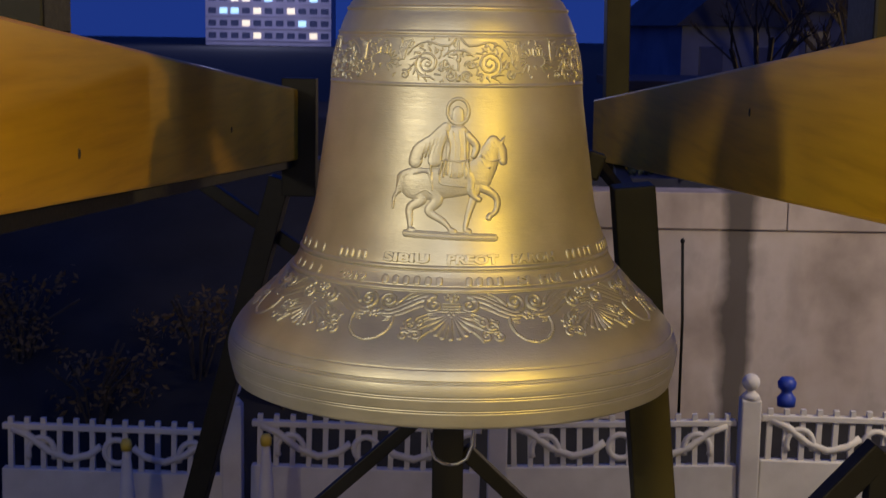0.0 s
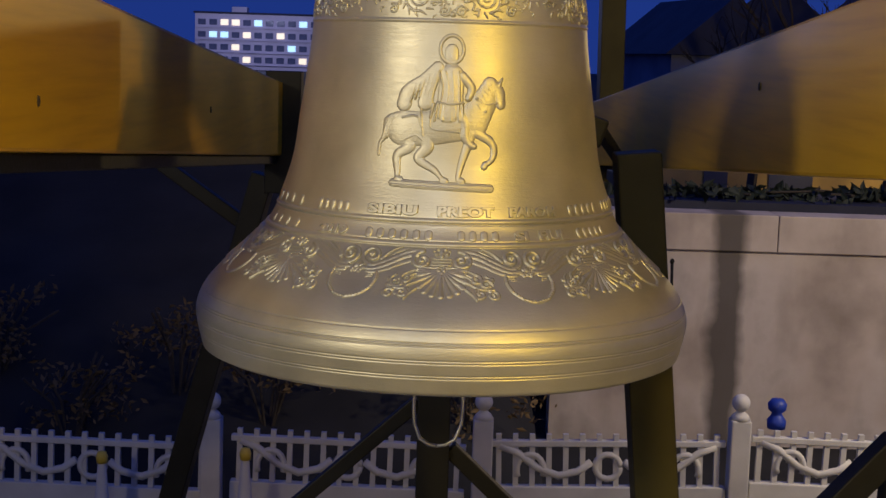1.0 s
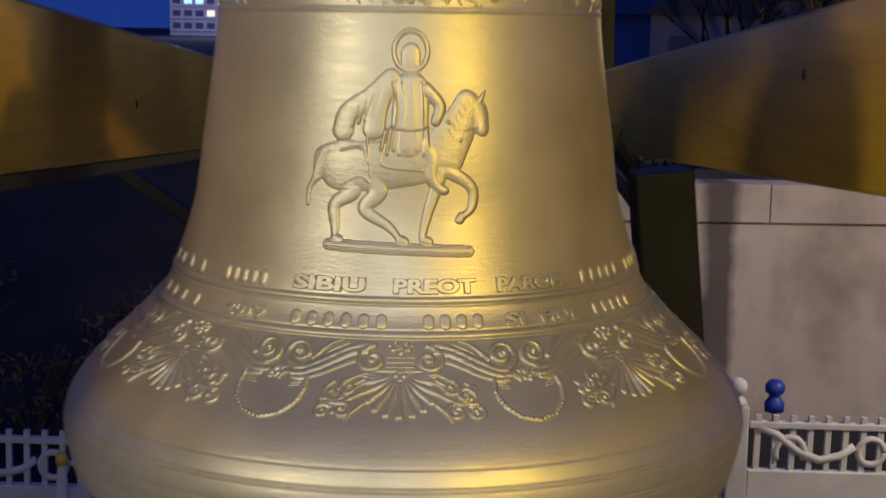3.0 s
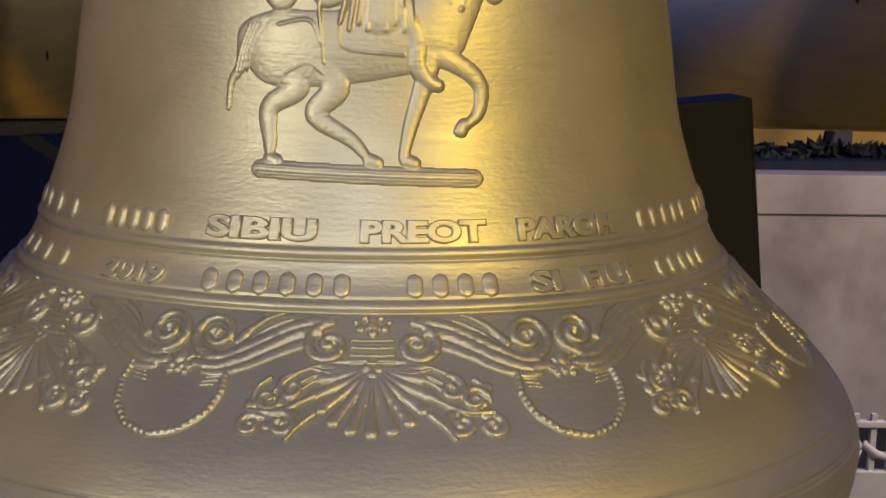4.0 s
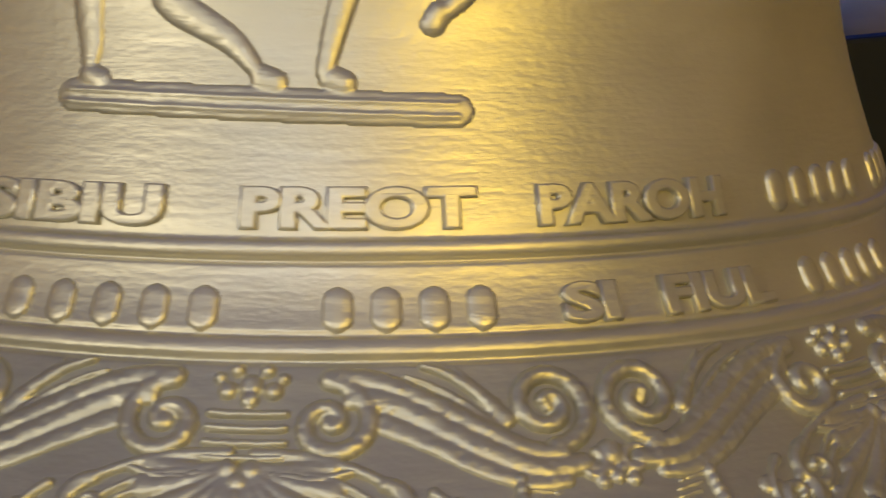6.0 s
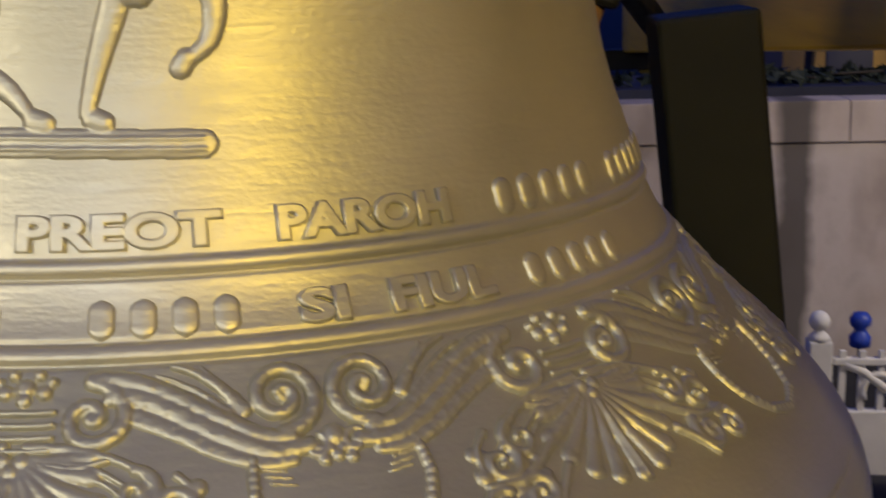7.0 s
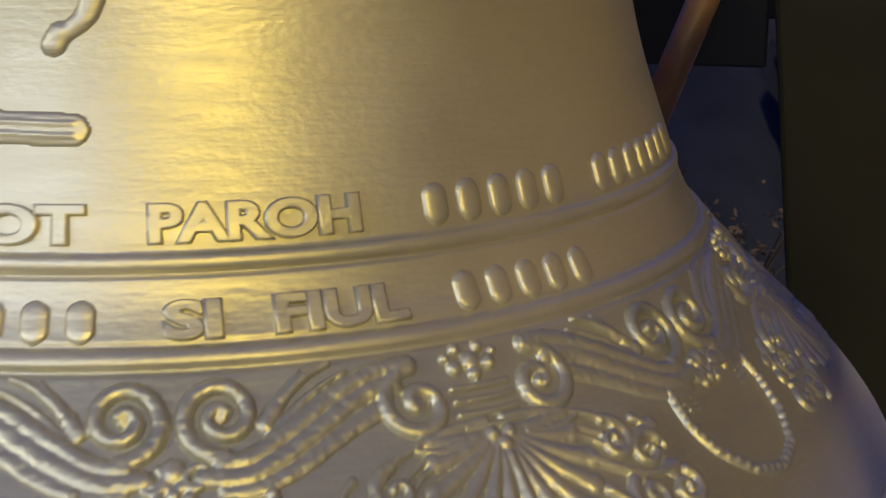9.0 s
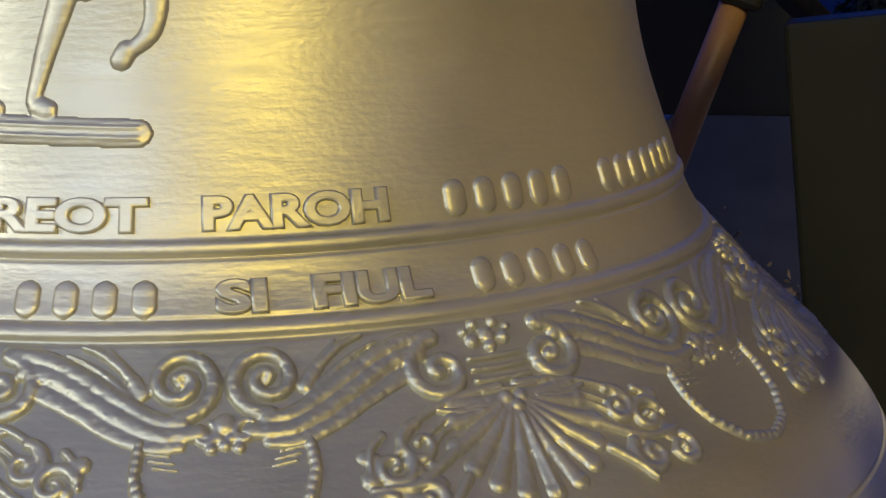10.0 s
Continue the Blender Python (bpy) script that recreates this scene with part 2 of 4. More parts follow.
def on_bell(turn, s, lift):
    """Places on the bell: turn in radians, s along the profile, lift off the skin."""
    z = np.interp(s, _sf, _zf)
    r, d = np.interp(z, _zf, _rf), np.interp(z, _zf, _df)
    n = np.hypot(1, d)
    rr, zz = r + lift / n, z - lift * d / n
    return np.stack([rr * np.sin(turn), -rr * np.cos(turn), zz], -1)


def ridge(z, at, half, h):
    """A rounded raised ring."""
    return h * np.sqrt(np.clip(1 - ((z - at) / half) ** 2, 0, 1))


def groove(z, at, half, h):
    return -h * np.exp(-(((z - at) / half) ** 2))


def bell_body():
    z = np.unique(np.concatenate([np.linspace(0, 0.69, 240), np.linspace(0.015, 0.1, 150), np.linspace(0.185, 0.235, 90), np.linspace(0.5, 0.66, 90)]))
    lift = ridge(z, 0.2318, 0.0030, 0.0018) + ridge(z, 0.1998, 0.0030, 0.0018) + groove(z, 0.2276, 0.0010, 0.0012) + groove(z, 0.2358, 0.0009, 0.0008) + groove(z, 0.1956, 0.0010, 0.0012) + groove(z, 0.2038, 0.0009, 0.0008)
    for at in (0.0915, 0.0740, 0.0700, 0.0497, 0.0455, 0.0275, 0.0232):
        lift += groove(z, at, 0.0010, 0.0009)
    lift += ridge(z, 0.608, 0.003, 0.002) + ridge(z, 0.6005, 0.0015, 0.001) + ridge(z, 0.5235, 0.0022, 0.0014) + ridge(z, 0.648, 0.004, 0.003)
    p = on_bell(np.zeros_like(z), bell_s(z), lift)
    outer = [(-y, h) for _, y, h in p]
    top = [(0.11, 0.697), (0.05, 0.702), (0.004, 0.703)]
    lip = [(0.318, 0.012), (0.340, 0.001), (0.362, -0.006), (0.382, -0.005)]
    inner = [(0.004, 0.66), (0.10, 0.655), (0.16, 0.62), (0.18, 0.55), (0.20, 0.38), (0.235, 0.22), (0.27, 0.13), (0.305, 0.04)]
    prof = inner + lip + outer + top
    n = 200
    a = np.arange(n) * 2 * np.pi / n
    r, h = np.array(prof).T
    verts = np.stack([r[:, None] * np.sin(a), -r[:, None] * np.cos(a), np.repeat(h[:, None], n, 1)], -1).reshape(-1, 3)
    return grid_mesh("body", verts, len(prof), n, True)


def grid_mesh(name, verts, rows, cols, wrap=False, keep=None):
    i, j = np.meshgrid(np.arange(rows - 1), np.arange(cols if wrap else cols - 1), indexing="ij")
    k = (j + 1) % cols
    quads = np.stack([i * cols + j, i * cols + k, (i + 1) * cols + k, (i + 1) * cols + j], -1).reshape(-1, 4)
    if keep is not None:
        quads = quads[keep[quads].any(1)]
        used, inv = np.unique(quads, return_inverse=True)
        verts, quads = verts[used], inv.reshape(-1, 4)
    me = bpy.data.meshes.new(name)
    me.from_pydata(verts.tolist(), [], quads.tolist())
    me.polygons.foreach_set("use_smooth", np.ones(len(me.polygons), bool))
    me.update()
    return me


def child(name, me, mat, parent, label=""):
    if not me.materials:
        me.materials.append(mat)
    ob = new(name, me)
    ob.parent = parent
    return tagged(ob, label)


class Relief:
    """A cast relief on the bell: rounded strokes are raised on a fine grid that follows the skin.
    Strokes are given in degrees round the bell and metres of height."""

    def __init__(self, t0, t1, z0, z1, step=0.00075, rise=0.0):
        self.rise = rise
        z0, z1 = z0 + rise, z1 + rise
        self.rm = float(bell_r((z0 + z1) / 2))
        self.s0, self.s1 = float(bell_s(z0)), float(bell_s(z1))
        self.x0, self.x1 = radians(t0) * self.rm, radians(t1) * self.rm
        self.nx, self.ny = int((self.x1 - self.x0) / step) + 2, int((self.s1 - self.s0) / step) + 2
        self.gx = np.linspace(self.x0, self.x1, self.nx)
        self.gy = np.linspace(self.s0, self.s1, self.ny)
        self.h = np.full((self.ny, self.nx), -0.0012)

    def flat(self, pts):
        return [(radians(t) * self.rm, float(bell_s(z + self.rise))) for t, z in pts]

    def line(self, pts, w, h, taper=1.0, sharp=0.5):
        """A raised line through the points, w half as wide at the start; taper: the width at its end."""
        n = max(len(pts) - 1, 1)
        for k in range(n):
            a, b = np.array(pts[k]), np.array(pts[min(k + 1, len(pts) - 1)])
            w0, w1 = w * (1 + (taper - 1) * k / n), w * (1 + (taper - 1) * (k + 1) / n)
            m = max(w0, w1)
            i = slice(*np.searchsorted(self.gx, (min(a[0], b[0]) - m, max(a[0], b[0]) + m)))
            j = slice(*np.searchsorted(self.gy, (min(a[1], b[1]) - m, max(a[1], b[1]) + m)))
            x, y = np.meshgrid(self.gx[i], self.gy[j])
            if not x.size:
                continue
            d = b - a
            u = np.clip(((x - a[0]) * d[0] + (y - a[1]) * d[1]) / max(d @ d, 1e-12), 0, 1)
            far = np.hypot(x - a[0] - u * d[0], y - a[1] - u * d[1])
            ww = w0 + (w1 - w0) * u
            up = np.where(far < ww, h * np.clip(1 - (far / ww) ** 2, 0, 1) ** sharp * (0.6 + 0.4 * ww / m), -1)
            self.h[j, i] = np.maximum(self.h[j, i], up)

    def curve(self, pts, w, h, taper=1.0, sharp=0.5, steps=8):
        """A smooth raised line through the points."""
        p = [np.array(q) for q in [pts[0], *pts, pts[-1]]]
        out = []
        for k in range(len(pts) - 1):
            a, b, c, d = p[k : k + 4]
            for u in np.linspace(0, 1, steps, endpoint=False):
                out.append(0.5 * (2 * b + (c - a) * u + (2 * a - 5 * b + 4 * c - d) * u * u + (3 * b - a - 3 * c + d) * u**3))
        self.line(out + [p[-1]], w, h, taper, sharp)

    def spiral(self, centre, r, turns, start, w, h, hand=1, taper=0.6):
        cx, cy = centre
        n = int(abs(turns) * 22) + 2
        pts = []
        for k in range(n):
            u = k / (n - 1)
            a = start + hand * 2 * math.pi * turns * u
            pts.append((cx + r * (1 - 0.86 * u) * math.cos(a), cy + r * (1 - 0.86 * u) * math.sin(a)))
        self.line(pts, w, h, taper)

    def dots(self, pts, w, h):
        for p in pts:
            self.line([p], w, h)

    def roughen(self, amount, seed):
        rng = np.random.default_rng(seed)
        e = rng.normal(size=(self.ny // 3 + 2, self.nx // 3 + 2))
        e = np.kron(e, np.ones((3, 3)))[: self.ny, : self.nx]
        e = (e + np.roll(e, 1, 0) + np.roll(e, 1, 1) + np.roll(e, -1, 0) + np.roll(e, -1, 1)) / 5
        self.h = np.where(self.h > 0, self.h + amount * e, self.h)

    def mesh(self, name):
        h = self.h
        soft = h.copy()
        soft[1:-1, 1:-1] = (12 * h[1:-1, 1:-1] + h[:-2, 1:-1] + h[2:, 1:-1] + h[1:-1, :-2] + h[1:-1, 2:]) / 16
        x, y = np.meshgrid(self.gx, self.gy)
        v = on_bell(x / self.rm, y, soft * 0.80 - 0.0002).reshape(-1, 3)
        return grid_mesh(name, v, self.ny, self.nx, keep=(h > 0).ravel())


bell = thing("church_bell", (0, 0, 0), "pale cast bronze church bell with raised ornament and lettering", "bell")
child("body", bell_body(), BRONZE, bell)

# crown: a boss with six cast loops on top
bm = bmesh.new()
lathe(bm, [(0.004, 0.69), (0.075, 0.69), (0.075, 0.715), (0.055, 0.73), (0.05, 0.80), (0.004, 0.81)], 32)
crown = part("crown", bm, BRONZE, bell, smooth=True)
for k in range(6):
    bm = bmesh.new()
    a = k * math.pi / 3 + 0.3
    ring = []
    for u in np.linspace(-0.3, math.pi + 0.2, 14):
        c = Vector((0.05 + 0.06 * math.sin(max(0, u)) , 0, 0.745 - 0.055 * math.cos(u)))
        out = Vector((math.sin(max(0.0, u)), 0, -math.cos(u))).normalized()
        ring.append([bm.verts.new(c + 0.016 * (math.cos(w) * out + math.sin(w) * Vector((0, 1, 0)))) for w in np.linspace(0, 2 * math.pi, 10, endpoint=False)])
    for p, q in zip(ring, ring[1:]):
        for j in range(10):
            bm.faces.new((p[j], p[(j + 1) % 10], q[(j + 1) % 10], q[j]))
    bmesh.ops.rotate(bm, verts=bm.verts, matrix=Matrix.Rotation(a, 3, "Z"))
    part("crown_loop", bm, BRONZE, crown, smooth=True)


# lower frieze: a shell between scrolls, and a beaded shield, eight times round the bell
FRIEZE = 0.0092


def shell_relief():
    rl = Relief(-15.5, 15.5, 0.110, 0.163, rise=FRIEZE)
    rng = random.Random(4)
    c = rl.flat([(0, 0.1575)])[0]
    for k in range(13):
        a = -math.pi / 2 + (k - 6) * 0.225
        far = (0.043 + 0.006 * math.cos(2 * (k - 6) * 0.22)) * (1.0 if abs(k - 6) < 5 else 0.86)
        pts = [(c[0] + u * far * math.cos(a + 0.22 * (k - 6) / 6 * u), c[1] + u * far * math.sin(a + 0.22 * (k - 6) / 6 * u)) for u in (0.16, 0.5, 0.8, 1.0)]
        rl.curve(pts, 0.0024, 0.0028, 2.0, 0.6)
        rl.dots([pts[-1]], 0.0050, 0.0030)
    rl.curve([(c[0], c[1] - 0.012), (c[0], c[1] - 0.034), (c[0], c[1] - 0.051)], 0.0026, 0.0038, 0.5)
    rl.dots([(c[0] - 0.004, c[1] - 0.002), (c[0] + 0.004, c[1] - 0.002), (c[0], c[1] - 0.007)], 0.0042, 0.0042)
    for s in (-1, 1):
        f = lambda t, z: rl.flat([(s * t, z)])[0]
        rl.curve([f(0.8, 0.1605), f(4.5, 0.1590), f(8.2, 0.1535), f(10.4, 0.1440)], 0.0028, 0.0030, 0.7)
        rl.curve([f(2.0, 0.1555), f(5.5, 0.1535), f(8.0, 0.1475)], 0.0022, 0.0028, 0.6)
        rl.curve([f(3.2, 0.1525), f(6.4, 0.1488), f(8.1, 0.1420)], 0.0020, 0.0026, 0.6)
        rl.spiral(f(8.6, 0.1455), 0.0100, 1.2, 1.6, 0.0032, 0.0034, -s)
        rl.spiral(f(11.0, 0.1395), 0.0092, 1.2, 0.4, 0.0032, 0.0036, s)
        rl.spiral(f(9.2, 0.1275), 0.0098, 1.3, 2.2, 0.0034, 0.0034, s)
        rl.spiral(f(12.3, 0.1262), 0.0085, 1.2, 0.9, 0.0030, 0.0032, -s)
        rl.curve([f(6.2, 0.1420), f(8.4, 0.1360), f(10.2, 0.1330), f(12.8, 0.1330)], 0.0030, 0.0034, 0.5)
        rl.curve([f(6.0, 0.1330), f(7.4, 0.1265), f(8.3, 0.1200)], 0.0030, 0.0034, 0.6)
        rl.curve([f(11.3, 0.1500), f(12.4, 0.1450), f(12.7, 0.1385)], 0.0024, 0.0030, 0.5)
        for k in range(16):
            rl.dots([f(rng.uniform(7.8, 13.2), rng.uniform(0.1225, 0.147))], rng.uniform(0.0028, 0.0050), rng.uniform(0.0018, 0.0032))
    rl.roughen(0.00012, 3)
    return rl.mesh("shell_ornament")


def scroll_relief():
    """Two acanthus scrolls back to back: ribbed S-stems between an inner and an outer volute."""
    rl = Relief(-23.4, 23.4, 0.146, 0.1895, 0.0007, 0.0088)
    f = lambda t, z: rl.flat([(t, z)])[0]
    for s in (-1, 1):
        g = lambda t, z: f(s * t, z)
        # inner volute and its eye
        rl.spiral(g(5.2, 0.1690), 0.0158, 1.35, math.pi / 2, 0.0040, 0.0040, -s, 0.8)
        rl.dots([g(5.3, 0.1688)], 0.0042, 0.0034)
        # the stem: three ribs that sweep down to the outer volute
        rl.curve([g(5.2, 0.1815), g(8.0, 0.1808), g(11.2, 0.1752), g(14.6, 0.1668), g(17.4, 0.1602), g(19.4, 0.1588)], 0.0046, 0.0040, 0.9)
        rl.curve([g(6.8, 0.1762), g(9.4, 0.1742), g(12.6, 0.1664), g(15.6, 0.1592), g(18.0, 0.1552), g(20.6, 0.1556)], 0.0050, 0.0036, 0.9)
        rl.curve([g(8.6, 0.1688), g(11.6, 0.1630), g(14.6, 0.1560), g(17.2, 0.1520), g(19.2, 0.1520)], 0.0046, 0.0024, 0.8)
        # outer volute
        rl.spiral(g(19.15, 0.1722), 0.0162, 1.6, -math.pi / 2, 0.0040, 0.0042, s, 0.75)
        rl.dots([g(19.2, 0.1724)], 0.0036, 0.0030)
        # curled leaf over the stem
        rl.curve([g(16.3, 0.1690), g(14.9, 0.1762), g(13.0, 0.1822), g(11.2, 0.1850)], 0.0040, 0.0030, 0.35)
        rl.curve([g(15.4, 0.1676), g(13.6, 0.1745), g(11.6, 0.1795), g(10.0, 0.1822)], 0.0024, 0.0026, 0.4)
        rl.curve([g(15.9, 0.1735), g(14.6, 0.1790), g(13.4, 0.1842)], 0.0022, 0.0024, 0.4)
        # foot of the stem under the inner volute
        rl.curve([g(2.2, 0.1552), g(4.4, 0.1540), g(6.6, 0.1560)], 0.0030, 0.0028, 0.6)
    for z in (0.1712, 0.1672, 0.1632, 0.1592):
        rl.curve([f(-2.4, z + 0.0004), f(0, z), f(2.4, z + 0.0004)], 0.0018, 0.0028)
    for t, z, w in ((0, 0.1795, 0.0046), (-1.5, 0.1780, 0.0038), (1.5, 0.1780, 0.0038), (-1.0, 0.1838, 0.0030), (1.0, 0.1838, 0.0030), (0, 0.1755, 0.0036), (-2.1, 0.1815, 0.0026), (2.1, 0.1815, 0.0026)):
        rl.dots([f(t, z)], w, 0.0036)
    rl.roughen(0.00016, 5)
    return rl.mesh("scroll_ornament")


def shield_relief():
    rl = Relief(-7.6, 7.6, 0.113, 0.163, rise=FRIEZE)
    f = lambda t, z: rl.flat([(t, z)])[0]
    side = [(-6.0, 0.1520), (-6.2, 0.1420), (-5.3, 0.1310), (-3.0, 0.1215), (0, 0.1178), (3.0, 0.1215), (5.3, 0.1310), (6.2, 0.1420), (6.0, 0.1520)]
    rl.curve([f(*p) for p in side], 0.0028, 0.0024)
    for k in range(len(side) - 1):
        for u in np.linspace(0, 1, 4, endpoint=False):
            rl.dots([f(side[k][0] + u * (side[k + 1][0] - side[k][0]), side[k][1] + u * (side[k + 1][1] - side[k][1]))], 0.0030, 0.0036)
    for s in (-1, 1):
        for k in range(6):
            rl.curve([f(s * (6.2 - 0.25 * k), 0.1560 - 0.0022 * k), f(s * (4.7 - 0.3 * k), 0.1548 - 0.0022 * k)], 0.0010, 0.0018, 0.6)
        rl.curve([f(s * 0.4, 0.1530), f(s * 2.2, 0.1545), f(s * 4.4, 0.1590), f(s * 6.0, 0.1590)], 0.0026, 0.0028, 0.6)
        rl.spiral(f(s * 1.5, 0.1545), 0.0060, 1.1, 1.0, 0.0022, 0.0030, s)
    rl.dots([f(0, 0.1575)], 0.0055, 0.0042)
    rl.dots([f(0, 0.1510), f(-1.0, 0.1500), f(1.0, 0.1500)], 0.0030, 0.0030)
    rl.roughen(0.00011, 8)
    return rl.mesh("shield_ornament")


def band_relief():
    rl = Relief(-36, 36, 0.5255, 0.6010)
    rng = random.Random(11)
    f = lambda t, z: rl.flat([(t, z)])[0]
    for s in (-1, 1):
        g = lambda t, z: f(s * t, z)
        rl.spiral(g(13.6, 0.5580), 0.0215, 2.2, -1.4, 0.0022, 0.0030, s, 0.7)
        for k in range(14):
            a = k * 0.45
            q = g(13.6, 0.5580)
            rl.curve([(q[0] + 0.022 * math.cos(a), q[1] + 0.022 * math.sin(a)), (q[0] + 0.029 * math.cos(a + 0.22), q[1] + 0.029 * math.sin(a + 0.22))], 0.0022, 0.0028, 0.5)
        rl.curve([g(1.2, 0.5980), g(4.0, 0.5880), g(8.0, 0.5880), g(14, 0.5930), g(19.5, 0.5850), g(22.5, 0.5720)], 0.0024, 0.0030, 0.6)
        rl.curve([g(2.0, 0.5800), g(4.5, 0.5760), g(6.5, 0.5700)], 0.0022, 0.0028, 0.5)
        rl.spiral(g(3.2, 0.5380), 0.0085, 1.5, 0.5, 0.0020, 0.0028, s)
        rl.spiral(g(5.0, 0.5560), 0.0075, 1.3, 2.5, 0.0020, 0.0028, -s)
        rl.spiral(g(23.5, 0.5400), 0.0080, 1.4, 2.0, 0.0020, 0.0028, s)
        for k in range(16):
            a = -1.2 + k * 0.36
            q = g(34.2, 0.5640)
            rl.curve([(q[0] + 0.0145 * math.cos(a), q[1] + 0.0095 * math.sin(a)), (q[0] + 0.0235 * math.cos(a + 0.1), q[1] + 0.0200 * math.sin(a + 0.1))], 0.0020, 0.0030, 0.7)
        for k in range(7):
            rl.curve([g(21.0 + k * 0.9, 0.5960 - 0.001 * k), g(23.2 + k * 0.6, 0.5820 - 0.003 * k), g(24.0 + 0.3 * k, 0.5640)], 0.0016, 0.0026, 0.5)
        for k in range(44):
            t, z = rng.uniform(1, 35), rng.uniform(0.530, 0.597)
            if math.hypot((t - 34.2) * 0.0037, z - 0.564) > 0.016:
                a = rng.uniform(0, 6.28)
                q = g(t, z)
                rl.curve([q, (q[0] + 0.004 * math.cos(a), q[1] + 0.004 * math.sin(a)), (q[0] + 0.007 * math.cos(a + 0.7), q[1] + 0.007 * math.sin(a + 0.7))], 0.0018, rng.uniform(0.0020, 0.003), 0.5)
    rl.curve([f(0, 0.5940), f(0, 0.5700), f(0, 0.5480)], 0.0026, 0.0028, 0.6)
    rl.dots([f(0, 0.5650), f(-1, 0.5760), f(1, 0.5760), f(0, 0.5330)], 0.0045, 0.0034)
    rl.roughen(0.00018, 2)
    return rl.mesh("band_ornament")


def repeat(name, me, count, first, label):
    for k in range(count):
        ob = child(name, me, BRONZE, bell, label)
        ob.rotation_euler.z = radians(first + k * 360 / count)


repeat("shell_ornament", shell_relief(), 8, -0.3, "raised shell with leafy curls")
repeat("scroll_ornament", scroll_relief(), 8, -0.3, "raised paired scrolls with a small palmette")
repeat("shield_ornament", shield_relief(), 8, 22.2, "raised shield with a beaded edge")
repeat("band_ornament", band_relief(), 5, 0.8, "raised leafy scrollwork band")


# the mounted figure in low relief, one plain shape on a plinth
def rider_relief():
    rl = Relief(-26, 24, 0.268, 0.507, 0.0008, 0.003)
    F = lambda *pts: rl.flat(pts)
    # trunk, neck and head of the mount
    rl.curve(F((-15.5, 0.362), (-8, 0.362), (0, 0.366), (8, 0.372)), 0.0265, 0.0050, 0.9, 0.5)
    rl.curve(F((9, 0.375), (13, 0.402), (15.5, 0.424)), 0.0245, 0.0054, 0.60, 0.5)
    rl.curve(F((15.5, 0.428), (18.5, 0.418), (19.3, 0.400)), 0.0130, 0.0056, 0.6, 0.5)
    rl.line(F((18.8, 0.428), (20.3, 0.439)), 0.0040, 0.0050, 0.4)
    # tail and legs
    rl.curve(F((-18.5, 0.378), (-21.6, 0.372), (-22.2, 0.350), (-23.8, 0.338), (-24.0, 0.320)), 0.0075, 0.0036, 0.25)
    rl.curve(F((-15.5, 0.352), (-12.8, 0.336), (-17.0, 0.322), (-16.6, 0.300), (-16.4, 0.290)), 0.0115, 0.0042, 0.26)
    rl.curve(F((-8.0, 0.350), (-6.6, 0.335), (-9.5, 0.318), (-4.0, 0.302), (-1.5, 0.2905)), 0.0120, 0.0048, 0.26)
    rl.curve(F((8.5, 0.358), (7.2, 0.338), (5.2, 0.312), (4.0, 0.2905)), 0.0085, 0.0048, 0.42)
    rl.curve(F((10.0, 0.358), (14.5, 0.348), (16.6, 0.336), (16.0, 0.320), (13.6, 0.311)), 0.0080, 0.0046, 0.45)
    for t in (-16.3, -1.0, 4.6):
        rl.line(F((t, 0.2885), (t + 0.9, 0.2868)), 0.0052, 0.0050)
    rl.line(F((13.6, 0.312), (13.0, 0.308)), 0.0050, 0.0050)
    # seated figure, cloak and disc
    rl.curve(F((0.5, 0.385), (1.0, 0.410), (1.2, 0.440)), 0.0200, 0.0072, 0.95, 0.5)
    rl.curve(F((-15.8, 0.398), (-14.5, 0.416), (-9, 0.432), (-4, 0.452)), 0.0120, 0.0054, 0.8, 0.3)
    rl.curve(F((-8.0, 0.400), (-7.0, 0.420), (-4.5, 0.445)), 0.0120, 0.0060, 0.7, 0.3)
    rl.curve(F((3.0, 0.388), (6.2, 0.372), (6.4, 0.352), (8.0, 0.341), (9.5, 0.338)), 0.0100, 0.0068, 0.5)
    rl.curve(F((5.0, 0.440), (8.4, 0.424), (7.4, 0.408)), 0.0080, 0.0066, 0.7)
    for k in range(9):
        rl.curve(F((-5.0 + 1.25 * k, 0.398), (-6.0 + 1.45 * k, 0.378 - 0.004 * (k % 2))), 0.0026, 0.0074, 0.8)
    for k in range(5):
        rl.curve(F((-13.5 + 1.6 * k, 0.402 + 0.003 * k), (-12.0 + 1.7 * k, 0.424 + 0.005 * k)), 0.0020, 0.0066, 0.5)
    ring = [(1.0 + 4.4 * math.sin(a), 0.4790 + 0.0205 * math.cos(a)) for a in np.linspace(0, 2 * math.pi, 28)]
    rl.line(F(*ring), 0.0030, 0.0046)
    rl.line(F((1.0, 0.477), (1.0, 0.468)), 0.0105, 0.0052, 1.0, 0.3)
    # harness lines and the plinth
    rl.curve(F((10.0, 0.408), (14.0, 0.400), (18.0, 0.402)), 0.0013, 0.0062)
    rl.curve(F((-16, 0.377), (-11, 0.380), (-9.2, 0.366)), 0.0014, 0.0062)
    rl.dots(F((13.4, 0.389), (10.6, 0.407)), 0.0034, 0.0066)
    rl.line(F((-17.6, 0.2815), (14.6, 0.2768)), 0.0066, 0.0040, 1.0, 0.2)
    rl.line(F((-18.0, 0.2832), (14.8, 0.2788)), 0.0014, 0.0054)
    rl.line(F((-18.0, 0.2788), (14.8, 0.2744)), 0.0014, 0.0054)
